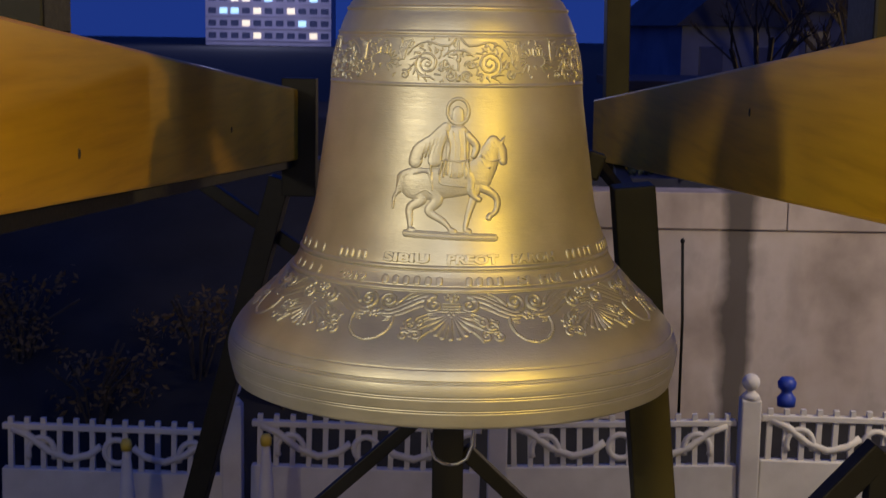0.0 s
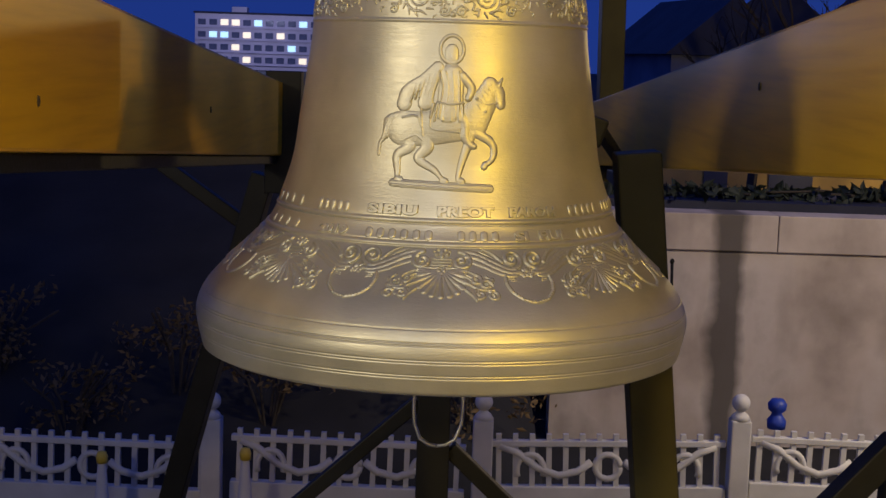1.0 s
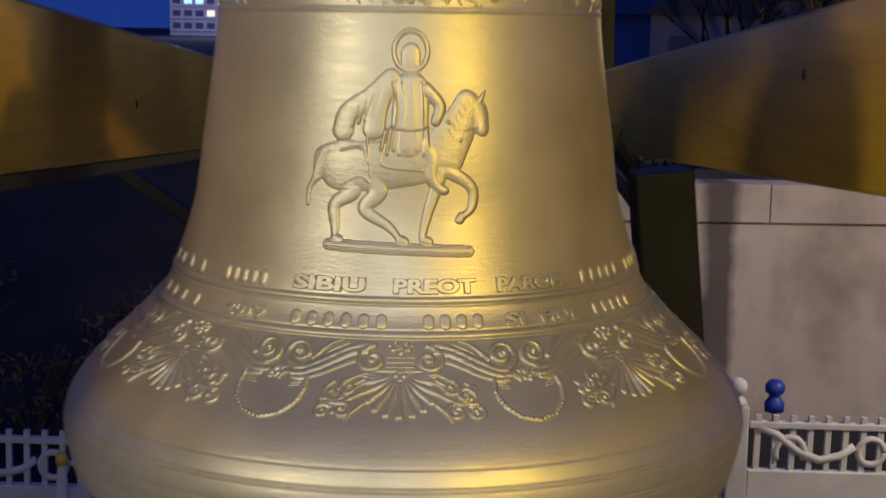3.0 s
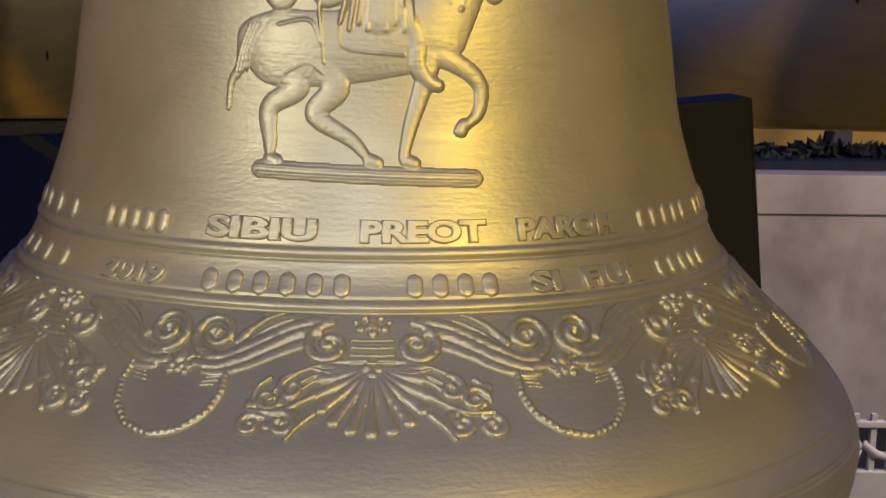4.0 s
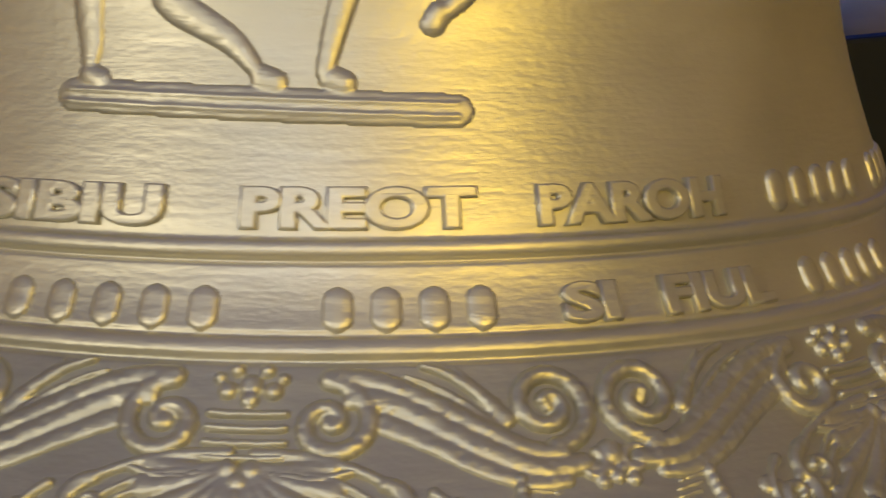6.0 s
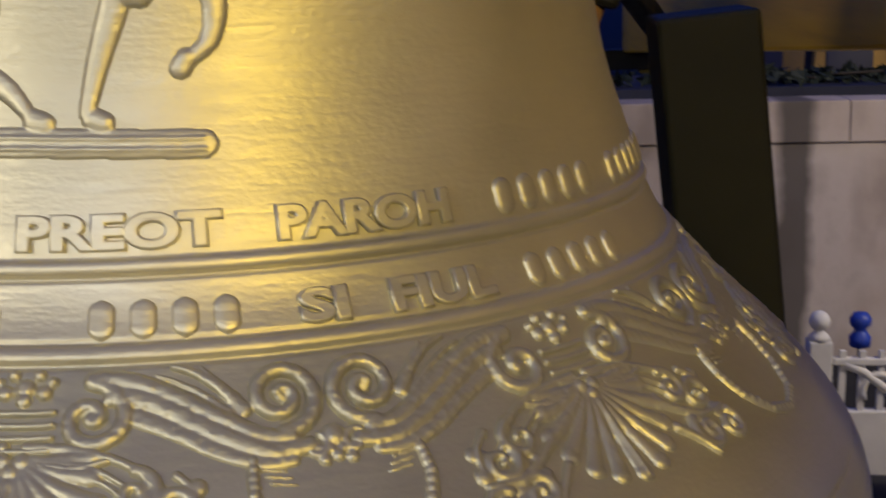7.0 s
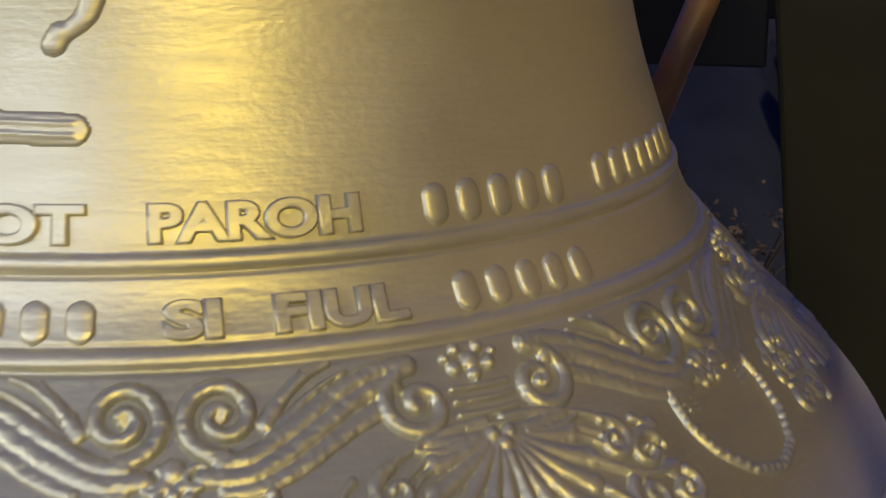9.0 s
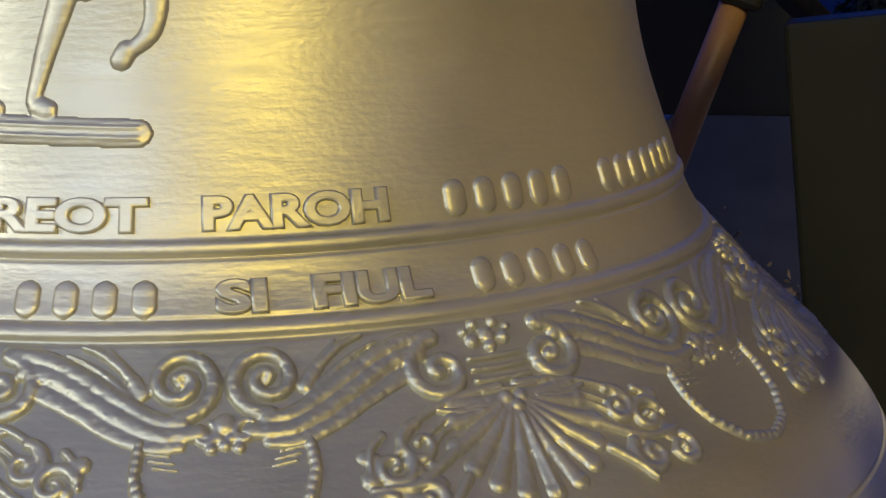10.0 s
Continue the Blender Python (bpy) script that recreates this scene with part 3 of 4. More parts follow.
    # mane, tail, folds and harness as plain fine lines
    for k in range(6):
        rl.curve(F((10.6 + 0.9 * k, 0.400 + 0.006 * k), (11.8 + 0.8 * k, 0.392 + 0.007 * k)), 0.0014, 0.0066, 0.6)
    for k in range(4):
        rl.curve(F((-19.0 - 0.6 * k, 0.377), (-20.6 - 0.5 * k, 0.362), (-21.2 - 0.6 * k, 0.345)), 0.0013, 0.0050, 0.5)
    rl.curve(F((-9.5, 0.392), (-9.0, 0.372), (-8.4, 0.352)), 0.0016, 0.0066)
    rl.curve(F((-6.0, 0.376), (-5.0, 0.362), (4.0, 0.358)), 0.0014, 0.0066)
    rl.curve(F((-14.5, 0.345), (-11.0, 0.352), (-8.5, 0.345)), 0.0014, 0.0056)
    for k in range(4):
        rl.curve(F((-3.5 + 2.4 * k, 0.446), (-2.0 + 2.0 * k, 0.424), (-2.5 + 2.2 * k, 0.402)), 0.0017, 0.0084, 0.7)
    rl.curve(F((-3.8, 0.401), (1.0, 0.3985), (5.6, 0.401)), 0.0018, 0.0086)
    rl.h = np.where(rl.h > 0, rl.h * 0.62, rl.h)
    rl.roughen(0.00005, 6)
    return rl.mesh("rider_relief")


child("rider_relief", rider_relief(), BRONZE, bell, "plain low relief of a mounted figure on a plinth")


# lettering
def wrap(me, t0, t1, z0, z1):
    """Lays a flat mesh round the bell between two turns in degrees and two heights."""
    co = np.empty(len(me.vertices) * 3)
    me.vertices.foreach_get("co", co)
    co = co.reshape(-1, 3)
    lo, hi = co.min(0), co.max(0)
    s0, s1 = bell_s(z0), bell_s(z1)
    turn = np.radians(t0 + (co[:, 0] - lo[0]) / (hi[0] - lo[0]) * (t1 - t0))
    p = on_bell(turn, s0 + (co[:, 1] - lo[1]) / (hi[1] - lo[1]) * (s1 - s0), co[:, 2] - 0.0006)
    me.vertices.foreach_set("co", p.ravel())
    me.update()


def word(text, t0, t1, z0, z1):
    cu = bpy.data.curves.new("lettering", "FONT")
    cu.body, cu.size = text, 0.024
    cu.extrude, cu.bevel_depth, cu.bevel_resolution, cu.offset, cu.resolution_u = 0.0022, 0.0011, 2, 0.0006, 4
    tmp = bpy.data.objects.new("lettering", cu)
    scene.collection.objects.link(tmp)
    bpy.context.view_layer.update()
    me = bpy.data.meshes.new_from_object(tmp.evaluated_get(bpy.context.evaluated_depsgraph_get()))
    me.name = "lettering"
    bpy.data.objects.remove(tmp)
    wrap(me, t0, t1, z0, z1)
    child("lettering", me, BRONZE, bell, "raised capital letters")


def bars(count, t0, t1, z0, z1):
    """A row of plain raised upright bars, the size of letters."""
    pitch = (t1 - t0) / count
    for k in range(count):
        t = t0 + (k + 0.5) * pitch
        half = min(0.0058, radians(pitch) * 0.28 * 0.36)
        rl = Relief(t - 1.8, t + 1.8, z0 - 0.002, z1 + 0.002, 0.0006)
        rl.line(rl.flat([(t, z0 + half * 0.8), (t, z1 - half * 0.8)]), half, 0.0030, 1.0, 0.3)
        child("raised_bar", rl.mesh("raised_bar"), BRONZE, bell)


ROW1, ROW2 = (0.2380, 0.2533), (0.2046, 0.2186)
bars(4, -78, -52, *ROW1)
bars(5, -46.0, -31.5, *ROW1)
word("SIBIU", -24.9, -8.2, *ROW1)
word("PREOT", -2.3, 15.9, *ROW1)
word("PAROH", 20.6, 38.2, *ROW1)
bars(5, 43.6, 61.0, *ROW1)
bars(7, 65.5, 89, *ROW1)
bars(4, -75, -50, *ROW2)
word("2019", -41.5, -30.3, *ROW2)
bars(6, -24.8, -2.6, *ROW2)
bars(4, 3.5, 17.3, *ROW2)
word("SI", 21.6, 26.2, *ROW2)
word("FIUL", 30.0, 41.0, *ROW2)
bars(5, 45.0, 61.5, *ROW2)
# ---- clapper cables under the bell ----
def tube(bm, pts, r, n=8):
    pts = [Vector(p) for p in pts]
    rings = []
    for k, p in enumerate(pts):
        d = (pts[min(k + 1, len(pts) - 1)] - pts[max(k - 1, 0)]).normalized()
        a = d.orthogonal().normalized() if k == 0 else (a - a.dot(d) * d).normalized()
        b = d.cross(a)
        rings.append([bm.verts.new(p + r * (math.cos(w) * a + math.sin(w) * b)) for w in np.linspace(0, 2 * math.pi, n, endpoint=False)])
    for p, q in zip(rings, rings[1:]):
        for j in range(n):
            bm.faces.new((p[j], p[(j + 1) % n], q[(j + 1) % n], q[j]))
    bm.faces.new(rings[0][::-1])
    bm.faces.new(rings[-1])
    return bm


clapper = thing("bell_clapper", (0, 0, 0), "iron clapper hanging inside the bell with steel cable loops", "clapper")
bm = bmesh.new()
lathe(bm, [(0.004, 0.0), (0.02, 0.0), (0.045, 0.03), (0.05, 0.07), (0.03, 0.11), (0.014, 0.14), (0.012, 0.655), (0.004, 0.656)], 24)
part("clapper_rod", bm, STEEL, clapper, smooth=True)
for s in (-1, 1):
    bm = bmesh.new()
    tube(bm, [(s * 0.012, 0.02, 0.02), (s * 0.04, 0.03, -0.03), (s * 0.042, 0.03, -0.12), (s * 0.040, 0.03, -0.150), (s * 0.030, 0.03, -0.176), (s * 0.014, 0.03, -0.186), (0, 0.03, -0.188)], 0.0032)
    part("cable", bm, CABLE, clapper, "bare twisted steel cable", True)
    bm = bmesh.new()
    box(bm, s * 0.044 - 0.008, s * 0.044 + 0.008, 0.02, 0.04, -0.098, -0.080, 0.003)
    part("cable_clamp", bm, STEEL, clapper)

# ---- wooden beams and steel frame ----
TILT = -0.0665


def beam(side, y0, y1):
    bm = bmesh.new()
    box(bm, -0.075, 0.075, y0, y1, 0, 0.31, 0.008)
    for v in bm.verts:
        v.co.z += 0.293 + TILT * v.co.y
    ob = part("wooden_beam", bm, WOOD)
    ob.location.x = side * 0.775
    return tagged(ob, "long varnished yellow-brown timber beam beside the bell", "beam", "beams of the bell frame")


beam(-1, -0.75, 3.75)
beam(1, -0.75, 4.95)

for y, z, side in ((0.10, 0.375, -1), (1.9, 0.30, -1), (0.9, 0.43, 1)):
    knot = thing("wood_knot", (side * 0.700, y, z), "small dark knot showing in the varnished beam", "knot", "knots in the beams")
    bm = bmesh.new()
    lathe(bm, [(0.001, 0.002), (0.004, 0.003), (0.007, 0.0025), (0.009, 0.0), (0.009, -0.004), (0.001, -0.004)], 14)
    for v in bm.verts:
        v.co = Vector((-side * v.co.z, v.co.x * 0.75, v.co.y * 1.2))
    part("ring", bm, BARK, knot, smooth=True)

headstock = thing("headstock", (0, 0, 0.78), "heavy timber headstock from which the bell hangs", "headstock")
bm = bmesh.new()
box(bm, -0.9, 0.9, -0.11, 0.11, 0.03, 0.33, 0.01)
part("yoke", bm, WOOD, headstock)
for s in (-1, 1):
    bm = bmesh.new()
    box(bm, s * 0.775 - 0.07, s * 0.775 + 0.07, -0.09, 0.09, -0.185, 0.03, 0.006)
    part("bearing_block", bm, STEEL, headstock)

frame_ob = thing("steel_trestle", (0, 0, GROUND), "black painted steel frame carrying the bell beams", "frame")


def strut(name, a, b, w, d=None, mat=None, label=""):
    bm = bmesh.new()
    z = Vector((0, 0, GROUND))
    bar_between(bm, Vector(a) - z, Vector(b) - z, w, d or w, 0.004)
    return part(name, bm, mat or STEEL, frame_ob, label)


strut("leg", (0.5175, 0.38, TERRACE), (0.3620, 0.38, 0.305), 0.092, 0.085, OLIVE)
strut("brace", (0.485, 0.44, -0.75), (0.93, 0.47, -0.27), 0.055)
strut("brace", (0.93, 0.47, -0.27), (0.93, 0.47, TERRACE), 0.055)
strut("rail", (0.3735, 0.42, 0.235), (0.80, 4.6, -0.055), 0.05)
strut("post", (-0.012, 1.6, TERRACE), (-0.012, 1.6, 0.10), 0.092)
strut("tie_beam", (-0.33, 1.6, 0.34), (0.315, 1.6, 0.34), 0.10, 0.48)
strut("brace", (-0.893, 1.6, TERRACE), (-0.06, 1.6, -0.49), 0.04)
strut("brace", (0.702, 1.6, TERRACE), (0.035, 1.6, -0.62), 0.045)
strut("rail", (-0.012, 1.6, -0.03), (-0.012, 4.6, -0.03), 0.05)
strut("post", (0.829, 5.05, -0.12), (0.80, 5.05, 1.9), 0.17, 0.12, OLIVE)
strut("post", (-0.70, 3.83, -0.12), (-0.70, 3.83, 0.40), 0.15, 0.12)
strut("crossbar", (-0.72, 4.6, -0.06), (0.86, 4.98, -0.06), 0.08)
strut("crossbar", (-0.70, 3.83, -0.03), (-0.70, 4.62, -0.05), 0.08)
strut("channel", (-0.775, -0.75, 0.293 + 0.75 * 0.0665 - 0.018), (-0.775, 3.76, 0.293 - 3.76 * 0.0665 - 0.018), 0.10, 0.035)
strut("brace", (-1.75, 4.0, GROUND), (-0.79, 3.9, -0.05), 0.10)
strut("brace", (-0.70, 3.95, -0.40), (-1.25, 3.95, -0.02), 0.06)
strut("brace", (0.85, 5.05, 1.0), (1.55, 5.05, 1.75), 0.11)
for s in (-1, 1):
    strut("post", (s * 0.86, -0.68, TERRACE), (s * 0.80, -0.68, 0.335), 0.09)

rod = thing("wooden_lever", (0.245, 0.45, 0.16), "brown turned wooden lever held by a black clamp behind the bell", "lever")
bm = bmesh.new()
tube(bm, [(-0.025, 0, 0), (0, 0, 0.07), (0.036, 0, 0.166)], 0.013, 16)
part("handle", bm, OAK, rod, smooth=True)
bm = bmesh.new()
bar_between(bm, (0.034, 0, 0.150), (0.052, 0, 0.205), 0.038, 0.038, 0.006)
part("clamp", bm, STEEL, rod)
bm = bmesh.new()
bar_between(bm, (0.046, 0.01, 0.190), (0.158, 0.30, 0.065), 0.022, 0.022)
part("arm", bm, STEEL, rod)

# ---- ground, wall, fence ----
bm = bmesh.new()
bmesh.ops.create_grid(bm, x_segments=60, y_segments=60, size=700)
ground = part("ground", bm, SOIL)
ground.location.z = GROUND
tagged(ground, "dark bare ground at dusk", "ground", kind="structure")

bm = bmesh.new()
box(bm, 1.2, 30, 13.0, 13.4, GROUND, -1.46)
wall = tagged(part("wall_north", bm, PLASTER), "stained pale plaster retaining wall with a coping", "wall", kind="structure")
rng = random.Random(7)
for k in range(12):
    bm = bmesh.new()
    x = 1.15 + k * 2.42
    box(bm, x, x + 2.412, 12.955, 13.45, -1.46, -1.06 + rng.uniform(-0.006, 0.006), 0.012)
    part("coping_stone", bm, PLASTER, wall)

# paved church terrace under the bell, dropping to the lower yard behind it
terrace = thing("church_terrace", (0, 0, 0), "worn grey stone paved terrace under the bell", "terrace", kind="structure")
bm = bmesh.new()
box(bm, -11, 11, -9.0, 2.0, GROUND, TERRACE - 0.05, 0.02)
part("retaining_block", bm, PAVING, terrace)
slab_bm = bmesh.new()
box(slab_bm, -0.545, 0.545, -0.545, 0.545, -0.05, 0.0)
slab_me = bpy.data.meshes.new("paving_slab")
slab_bm.to_mesh(slab_me)
slab_bm.free()
slab_me.materials.append(PAVING)
for i in range(12):
    for j in range(10):
        o = new("paving_slab", slab_me)
        o.parent, o.location = terrace, (-6.05 + 1.1 * i, -8.45 + 1.1 * j, TERRACE)

# unseen wall added behind the viewer to throw the lamps' light back
bm = bmesh.new()
box(bm, -11, 11, -9.4, -9.0, GROUND, 5.5, 0.02)
tagged(part("wall_south", bm, REFLECTOR), "unseen pale rendered wall added behind the viewer as a reflector", "wall", kind="structure")

# bank of dark soil behind the fence
bm = bmesh.new()
nx, ny = 60, 16
vs = [[None] * (ny + 1) for _ in range(nx + 1)]
for i in range(nx + 1):
    for j in range(ny + 1):
        x, y = -16 + i * 17.0 / nx, 10.0 + j * 0.6
        rise = 3.1 * max(0.0, min(1.0, (y - 10.0) / 6)) ** 0.8 * max(0.0, min(1.0, (1.3 - x) / 1.2))
        vs[i][j] = bm.verts.new((x, y, GROUND - 0.02 + rise + 0.12 * noise.noise(Vector((x, y, 3)))))
for i in range(nx):
    for j in range(ny):
        bm.faces.new((vs[i][j], vs[i + 1][j], vs[i + 1][j + 1], vs[i][j + 1]))
tagged(part("bank", bm, SOIL, smooth=True), "dark earth bank rising behind the fence", "bank", kind="structure")


def leaf_mass(name, label, centre, size, count, leaf, mat, seed, category):
    """A shrub: thin stems and very many small leaves with gaps."""
    r = random.Random(seed)
    shrub = thing(name, centre, label, category)
    bm = bmesh.new()
    for k in range(9):
        a, u = r.uniform(0, 6.28), r.uniform(0.3, 1)
        tip = Vector((size[0] * u * math.cos(a), size[1] * u * math.sin(a), size[2] * r.uniform(0.6, 1.0)))
        tube(bm, [(0.05 * math.cos(a), 0.05 * math.sin(a), -0.1), tip * 0.4 + Vector((0, 0, 0.1)), tip], 0.015, 5)
    tagged(part("stem", bm, BARK, shrub), kind="stuff")
    verts, faces = [], []
    clumps = [(r.gauss(0, 0.45), r.gauss(0, 0.45), r.uniform(0.15, 1)) for _ in range(14)]
    for k in range(count):
        c = r.choice(clumps)
        p = Vector(((c[0] + r.gauss(0, 0.16)) * size[0], (c[1] + r.gauss(0, 0.16)) * size[1], max(0.02, c[2] + r.gauss(0, 0.1)) * size[2]))
        m = Euler((r.uniform(0, 6.3), r.uniform(0, 6.3), r.uniform(0, 6.3))).to_matrix()
        s = leaf * r.uniform(0.6, 1.4)
        n = len(verts)
        verts += [p + m @ Vector(q) * s for q in ((0, -1, 0), (0.42, 0, 0.1), (0, 1, 0), (-0.42, 0, 0.1))]
        faces.append((n, n + 1, n + 2, n + 3))
    me = bpy.data.meshes.new("leaves")
    me.from_pydata(verts, [], faces)
    me.materials.append(mat)
    lv = new("leaves", me)
    lv.parent = shrub
    tagged(lv, kind="stuff")
    return shrub


for k, (x, y, z) in enumerate([(-3.4, 10.7, -3.1), (-2.5, 11.2, -2.7), (-1.6, 10.9, -2.9), (-0.8, 11.4, -2.6), (0.3, 11.0, -3.0), (-4.3, 11.4, -2.6)]):
    leaf_mass("dry_shrub", "leafless-looking shrub with dry brown leaves on the bank", (x, y, z), (0.6, 0.5, 0.75), 320, 0.04, DRYLEAF, 20 + k, "shrub")
for k, x in enumerate((3.3, 5.6, 8.0, 10.5, 13.0)):
    leaf_mass("dark_hedge", "dark clipped evergreen hedge above the wall", (x, 15.2, -1.2), (1.6, 0.5, 0.26), 900, 0.09, EVERGREEN, 60 + k, "hedge")
bm = bmesh.new()
box(bm, 0.9, 40, 14.6, 16.4, GROUND, -1.08)
tagged(part("terrace", bm, DARK), "earth terrace behind the retaining wall", "terrace", kind="structure")

# fence: posts with ball finials and pierced panels
FENCE_Y, FX, FSTEP = 8.9, 0.36, 2.05
post = thing("fence_post", (0, 0, 0), "white painted concrete fence post with a ball finial", "fence post", "fence posts")
bm = bmesh.new()
box(bm, -0.08, 0.08, -0.08, 0.08, 0, 1.02, 0.012)
part("shaft", bm, WHITE, post)
bm = bmesh.new()
lathe(bm, [(0.004, 1.02), (0.085, 1.02), (0.06, 1.06), (0.035, 1.08), (0.03, 1.10)], 20)
part("neck", bm, WHITE, post, smooth=True)
bm = bmesh.new()
lathe(bm, [(0.004, 1.085)] + [(0.072 * math.sin(a), 1.155 - 0.072 * math.cos(a)) for a in np.linspace(0.2, 3.1, 14)], 24)
part("finial", bm, WHITE, post, smooth=True)

panel = thing("pierced_fence", (0, 0, 0), "white pierced concrete fence panel with curved tracery", "fence panel", "fence panels")
HALF = FSTEP / 2 - 0.085
bm = bmesh.new()
box(bm, -HALF, HALF, -0.05, 0.05, 0, 0.47, 0.01)
part("plinth", bm, WHITE, panel)
bm = bmesh.new()
box(bm, -HALF, HALF, -0.035, 0.035, 0.795, 0.845, 0.008)
part("top_rail", bm, WHITE, panel)
slat_bm = bmesh.new()
box(slat_bm, -0.021, 0.021, -0.022, 0.022, 0.47, 0.895)
slat = part("slat", slat_bm, WHITE, panel)
for k in range(1, 15):
    o = slat if k == 1 else new("slat", slat.data)
    o.parent, o.location.x = panel, -HALF + 2 * HALF * (k - 0.5) / 14
for s in (-1, 1):
    bm = bmesh.new()
    tube(bm, [(s * HALF * u, -0.012, 0.80 - 0.29 * u2) for u, u2 in ((0.92, 0.0), (0.78, 0.18), (0.6, 0.62), (0.42, 0.85), (0.25, 0.72), (0.14, 0.45))], 0.032, 8)
    part("tracery", bm, WHITE, panel, smooth=True)
    bm = bmesh.new()
    tube(bm, [(s * (HALF * 0.66 + 0.11 * math.cos(a)), -0.012, 0.60 + 0.13 * math.sin(a)) for a in np.linspace(-0.4, 3.5, 12)], 0.026, 8)
    part("tracery", bm, WHITE, panel, smooth=True)
bm = bmesh.new()
tube(bm, [(0.10 * math.cos(a), -0.012, 0.63 + 0.10 * math.sin(a)) for a in np.linspace(0, 2 * math.pi, 20)], 0.026, 8)
part("rosette", bm, WHITE, panel, smooth=True)
for k in range(-4, 5):
    low = 0.06 * k
    copy_thing(post, pose(FX + FSTEP * k - (0.12 if k < 0 else 0), FENCE_Y, FENCE_BASE + low, 0, 0, 0))
    copy_thing(panel, pose(FX + FSTEP * (k + 0.5) - (0.06 if k < 0 else 0), FENCE_Y, FENCE_BASE + low + 0.03, 0, 1.0 if k else -1.6, 0))
for root in (post, panel):
    for o in (*root.children_recursive, root):
        bpy.data.objects.remove(o)
bm = bmesh.new()
box(bm, -12, 12, FENCE_Y - 0.25, FENCE_Y + 0.25, GROUND, FENCE_BASE - 0.24, 0.01)
kerb = part("fence_footing", bm, WHITE)
for v in kerb.data.vertices:
    if v.co.z > GROUND + 0.05:
        v.co.z += 0.0293 * v.co.x + 0.2
tagged(kerb, "rough concrete footing under the fence", "footing", kind="structure")

pole = thing("thin_pole", (2.42, 12.6, GROUND), "thin dark iron pole before the wall", "pole")
bm = bmesh.new()
tube(bm, [(0, 0, 0), (0, 0, 1.2), (-0.03, 0, 2.05)], 0.016, 8)
part("shaft", bm, STEEL, pole, smooth=True)
bm = bmesh.new()
lathe(bm, [(0.004, 2.04), (0.02, 2.04), (0.026, 2.06), (0.014, 2.085), (0.004, 2.09)], 10)
bmesh.ops.translate(bm, verts=bm.verts, vec=(-0.03, 0, 0))
part("tip", bm, STEEL, pole, smooth=True)

sack = thing("blue_bottle", (2.83, 9.45, GROUND), "blue plastic bottle upturned on a stake behind the fence", "bottle")
bm = bmesh.new()
tube(bm, [(0, 0, 0), (0, 0, 1.15)], 0.015, 6)
part("stake", bm, BARK, sack)
bm = bmesh.new()
lathe(bm, [(0.004, 1.10), (0.075, 1.10), (0.08, 1.17), (0.05, 1.21), (0.042, 1.23), (0.075, 1.26), (0.08, 1.31), (0.05, 1.35), (0.004, 1.355)], 20)
part("body", bm, BLUE, sack, smooth=True)

for x, z in ((-2.5, -2.56), (-1.43, -2.50)):
    stake = thing("garden_marker", (x, 8.1, GROUND), "small white cone marker with a yellow cap before the fence", "marker", "garden markers")
    bm = bmesh.new()
    lathe(bm, [(0.004, 0), (0.12, 0), (0.11, 0.05), (0.03, z - GROUND - 0.03), (0.02, z - GROUND)], 18)
    part("cone", bm, WHITE, stake, smooth=True)
    bm = bmesh.new()
    h = z - GROUND
    lathe(bm, [(0.004, h - 0.035), (0.04, h - 0.03), (0.045, h + 0.02), (0.032, h + 0.055), (0.004, h + 0.06)], 16)
    part("cap", bm, CAP, stake, smooth=True)

# ---- distance ----
block = thing("apartment_building", (-46, 380, GROUND), "distant pale apartment block with some lit windows", "building")
bm = bmesh.new()
box(bm, -21, 12, 0, 14, 0, 14.4, 0.05)
part("wall", bm, FACADE, block)
bm = bmesh.new()
box(bm, -21.4, 12.4, -0.4, 14.4, 14.4, 14.9, 0.05)
part("roof", bm, DARK, block)
bm = bmesh.new()
box(bm, -12, -8, 4, 8, 14.9, 16.4, 0.05)
part("roof_house", bm, FACADE, block)
rng = random.Random(3)
pane_bm = bmesh.new()
box(pane_bm, -1.0, 1.0, -0.12, 0.06, -0.75, 0.75)
pane_me = bpy.data.meshes.new("window")
pane_bm.to_mesh(pane_me)
pane_bm.free()
LIT = {(2, 3): LITWARM, (3, 3): LITWARM, (5, 3): LITCOOL, (9, 3): LITCOOL, (1, 2): LITCOOL, (2, 2): LITCOOL, (4, 2): LITWARM, (7, 2): LITWARM, (3, 1): LITWARM, (8, 1): LITCOOL, (4, 0): LITWARM, (9, 0): LITWARM}
for row in range(4):
    for col in range(11):
        me = pane_me.copy()
        me.materials.append(LIT.get((col, row), PANE))
        o = new("window", me)
        o.parent, o.location = block, (-19.2 + col * 2.95, 0, 2.6 + row * 3.2)
    bm = bmesh.new()
    box(bm, -20.9, 11.9, -0.5, 0, 1.15 + row * 3.2, 1.35 + row * 3.2)
    part("ledge", bm, FACADE, block)

house = thing("street_house", (9.5, 40, GROUND), "yellow lamplit house front across the street", "house")
bm = bmesh.new()
box(bm, -4.5, 14, 0, 6, 0, 2.6, 0.03)
part("wall", bm, YELLOW, house)
for x, w in ((-1.6, 0.7), (0.6, 1.3), (3.8, 0.8), (7.5, 1.2)):
    bm = bmesh.new()
    box(bm, x - w / 2, x + w / 2, -0.06, 0.05, 0.5, 1.55, 0.02)
    part("window", bm, PANE, house)
bm = bmesh.new()
box(bm, -4.9, 14.4, -0.4, 6.4, 2.6, 2.9, 0.03)
part("roof", bm, DARK, house)


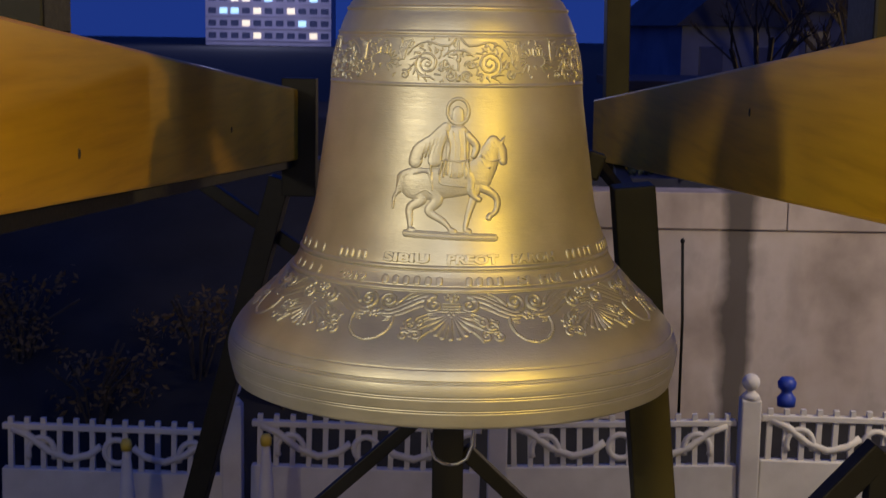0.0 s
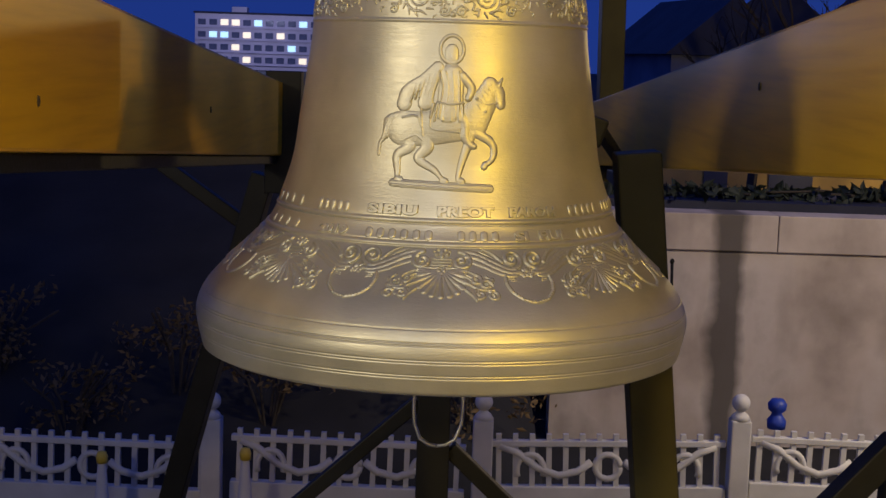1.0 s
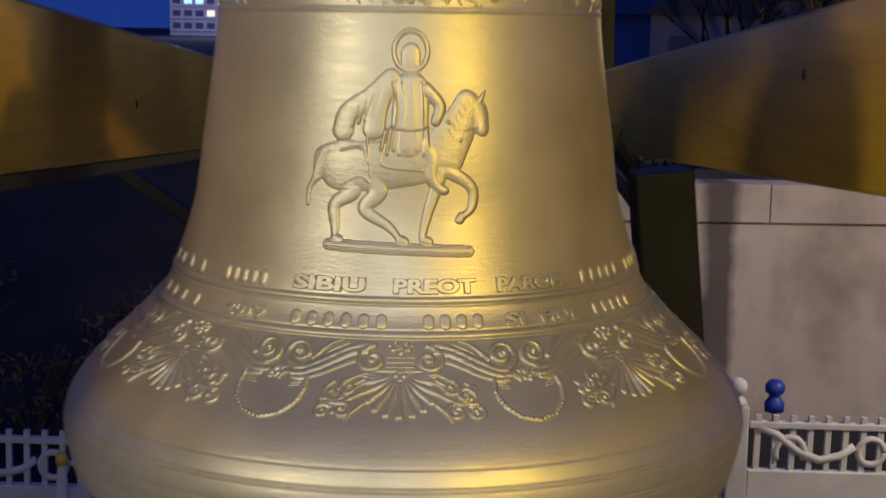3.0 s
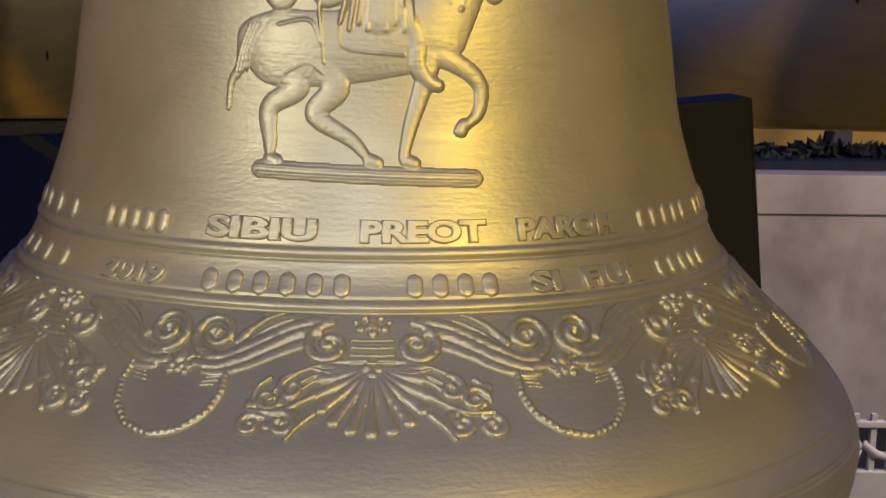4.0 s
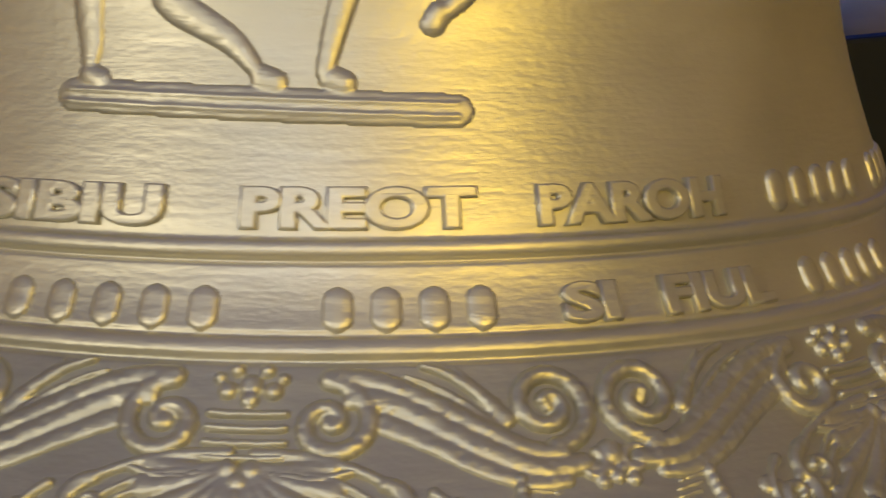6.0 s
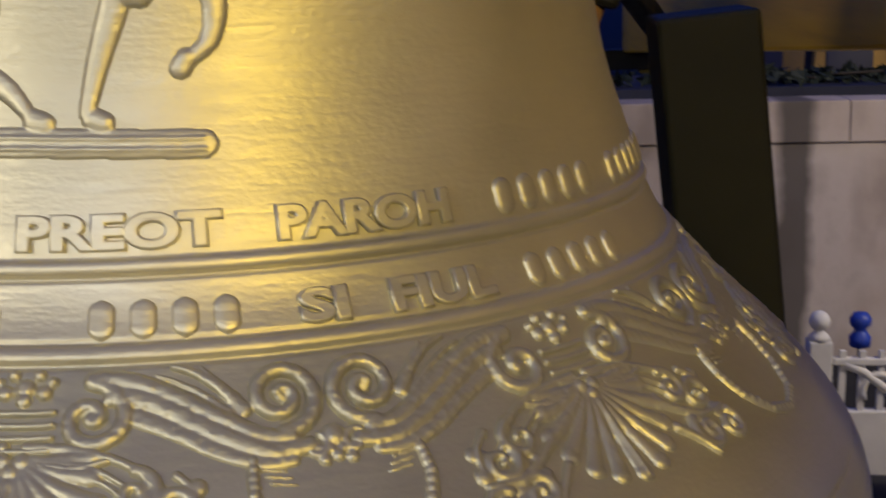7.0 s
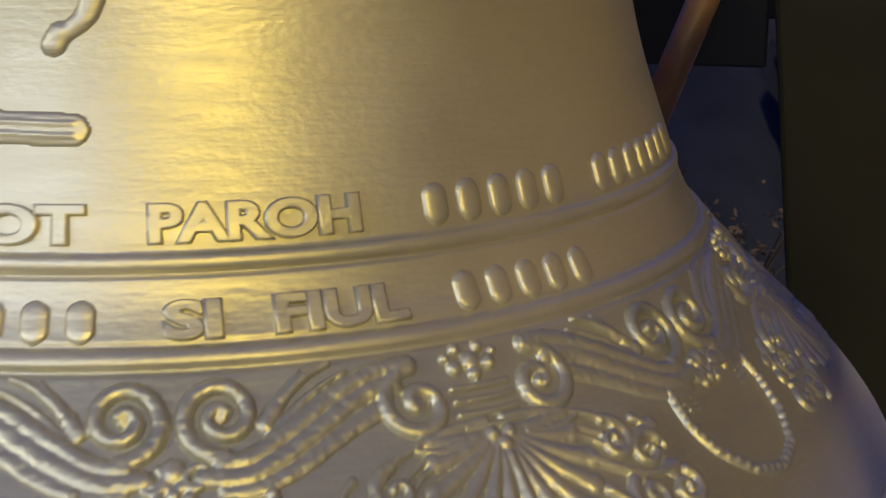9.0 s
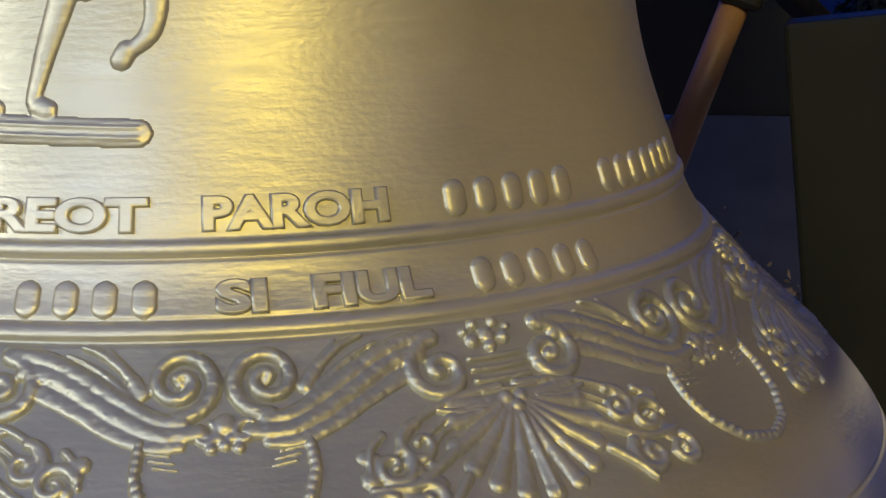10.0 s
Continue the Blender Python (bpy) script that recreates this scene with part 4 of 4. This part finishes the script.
def gabled(name, place, w, d, h, rise, label, turn=0):
    ob = thing(name, place, label, "house", "roofs against the sky")
    bm = bmesh.new()
    box(bm, -w / 2, w / 2, -d / 2, d / 2, 0, h)
    part("wall", bm, SLATE_WALL, ob)
    bm = bmesh.new()
    a = [bm.verts.new(p) for p in ((-w / 2 - 0.4, -d / 2 - 0.4, h), (w / 2 + 0.4, -d / 2 - 0.4, h), (w / 2 + 0.4, d / 2 + 0.4, h), (-w / 2 - 0.4, d / 2 + 0.4, h), (0, -d / 2 - 0.4, h + rise), (0, d / 2 + 0.4, h + rise))]
    for f in ((0, 1, 4), (2, 3, 5), (1, 2, 5, 4), (3, 0, 4, 5), (3, 2, 1, 0)):
        bm.faces.new([a[i] for i in f])
    part("roof", bm, SLATE, ob)
    bm = bmesh.new()
    box(bm, w * 0.18, w * 0.18 + 0.6, -0.3, 0.3, h + rise * 0.3, h + rise + 0.5, 0.03)
    part("chimney", bm, SLATE_WALL, ob)
    for s in (-0.25, 0.25):
        bm = bmesh.new()
        box(bm, w * s - 0.5, w * s + 0.5, -d / 2 - 0.06, -d / 2 + 0.05, h - 2.2, h - 0.8, 0.03)
        part("window", bm, PANE, ob)
    ob.rotation_euler.z = radians(turn)


gabled("town_house", (10.4, 60, GROUND), 5.0, 8, 4.6, 2.4, "dark gabled town house against the evening sky", 12)
gabled("town_house", (14.4, 64, GROUND), 5.6, 8, 5.3, 2.6, "dark gabled town house with a chimney against the sky", -8)
gabled("town_house", (19.5, 62, GROUND), 5.2, 8, 5.6, 2.4, "dark gabled town house against the evening sky", 4)


def bare_tree(place, height, seed):
    r = random.Random(seed)
    tree = thing("bare_tree", place, "leafless tree with fine dark branches against the dusk", "tree", "bare trees")
    bm, twigs = bmesh.new(), bmesh.new()

    def grow(b, p, d, length, rad, depth):
        q = p + d * length * 0.5 + Vector((r.gauss(0, 0.04), r.gauss(0, 0.04), 0)) * length
        e = p + d * length
        tube(b, [p, q, e], rad, 6 if depth < 2 else 4)
        if depth < 4:
            for _ in range(3 if depth else 5):
                nd = (d + Vector((r.gauss(0, 0.5), r.gauss(0, 0.5), r.uniform(-0.1, 0.4)))).normalized()
                grow(bm if depth < 1 else twigs, p + d * length * r.uniform(0.55, 1.0), nd, length * r.uniform(0.45, 0.7), rad * 0.5, depth + 1)

    grow(bm, Vector((0, 0, 0)), Vector((0, 0, 1)), height * 0.45, height * 0.018, 0)
    part("trunk", bm, BARK, tree)
    tagged(part("branchwork", twigs, BARK, tree), kind="stuff")


bare_tree((7.6, 34, GROUND), 7.0, 1)
bare_tree((11.5, 36, GROUND), 7.5, 2)
bare_tree((12.5, 48, GROUND), 9.0, 9)


def conifer(place, height, radius, seed):
    """A dark evergreen: a trunk and tiers of small drooping sprays."""
    r = random.Random(seed)
    tree = thing("conifer", place, "added dark evergreen filling the dark gap beside the bell", "tree")
    bm = bmesh.new()
    tube(bm, [(0, 0, 0), (0.03, 0, height * 0.5), (0, 0, height * 0.97)], 0.07, 8)
    part("trunk", bm, BARK, tree)
    verts, faces = [], []
    for k in range(5200):
        u = r.random() ** 0.8
        a, q = r.uniform(0, 6.28), r.uniform(0.25, 1.0) ** 0.6
        far = radius * (1 - u * 0.82) * q * (1 + 0.25 * math.sin(5 * a + 9 * u))
        p = Vector((far * math.cos(a), far * math.sin(a), height * (0.06 + 0.94 * u) - 0.3 * far))
        m = Euler((r.uniform(-0.8, 0.8), r.uniform(-0.8, 0.8), a)).to_matrix()
        s = r.uniform(0.08, 0.17)
        n = len(verts)
        verts += [p + m @ Vector(c) * s for c in ((-0.4, 0, 0.1), (0.3, -0.35, 0), (1.2, 0, -0.3), (0.3, 0.35, 0))]
        faces.append((n, n + 1, n + 2, n + 3))
    me = bpy.data.meshes.new("crown")
    me.from_pydata(verts, [], faces)
    me.materials.append(EVERGREEN)
    crown_ob = new("crown", me)
    crown_ob.parent = tree
    tagged(crown_ob, kind="stuff")


# added evergreen mass, stands in for the dark gap right of the bell
conifer((1.05, 20.0, GROUND), 5.0, 1.0, 5)
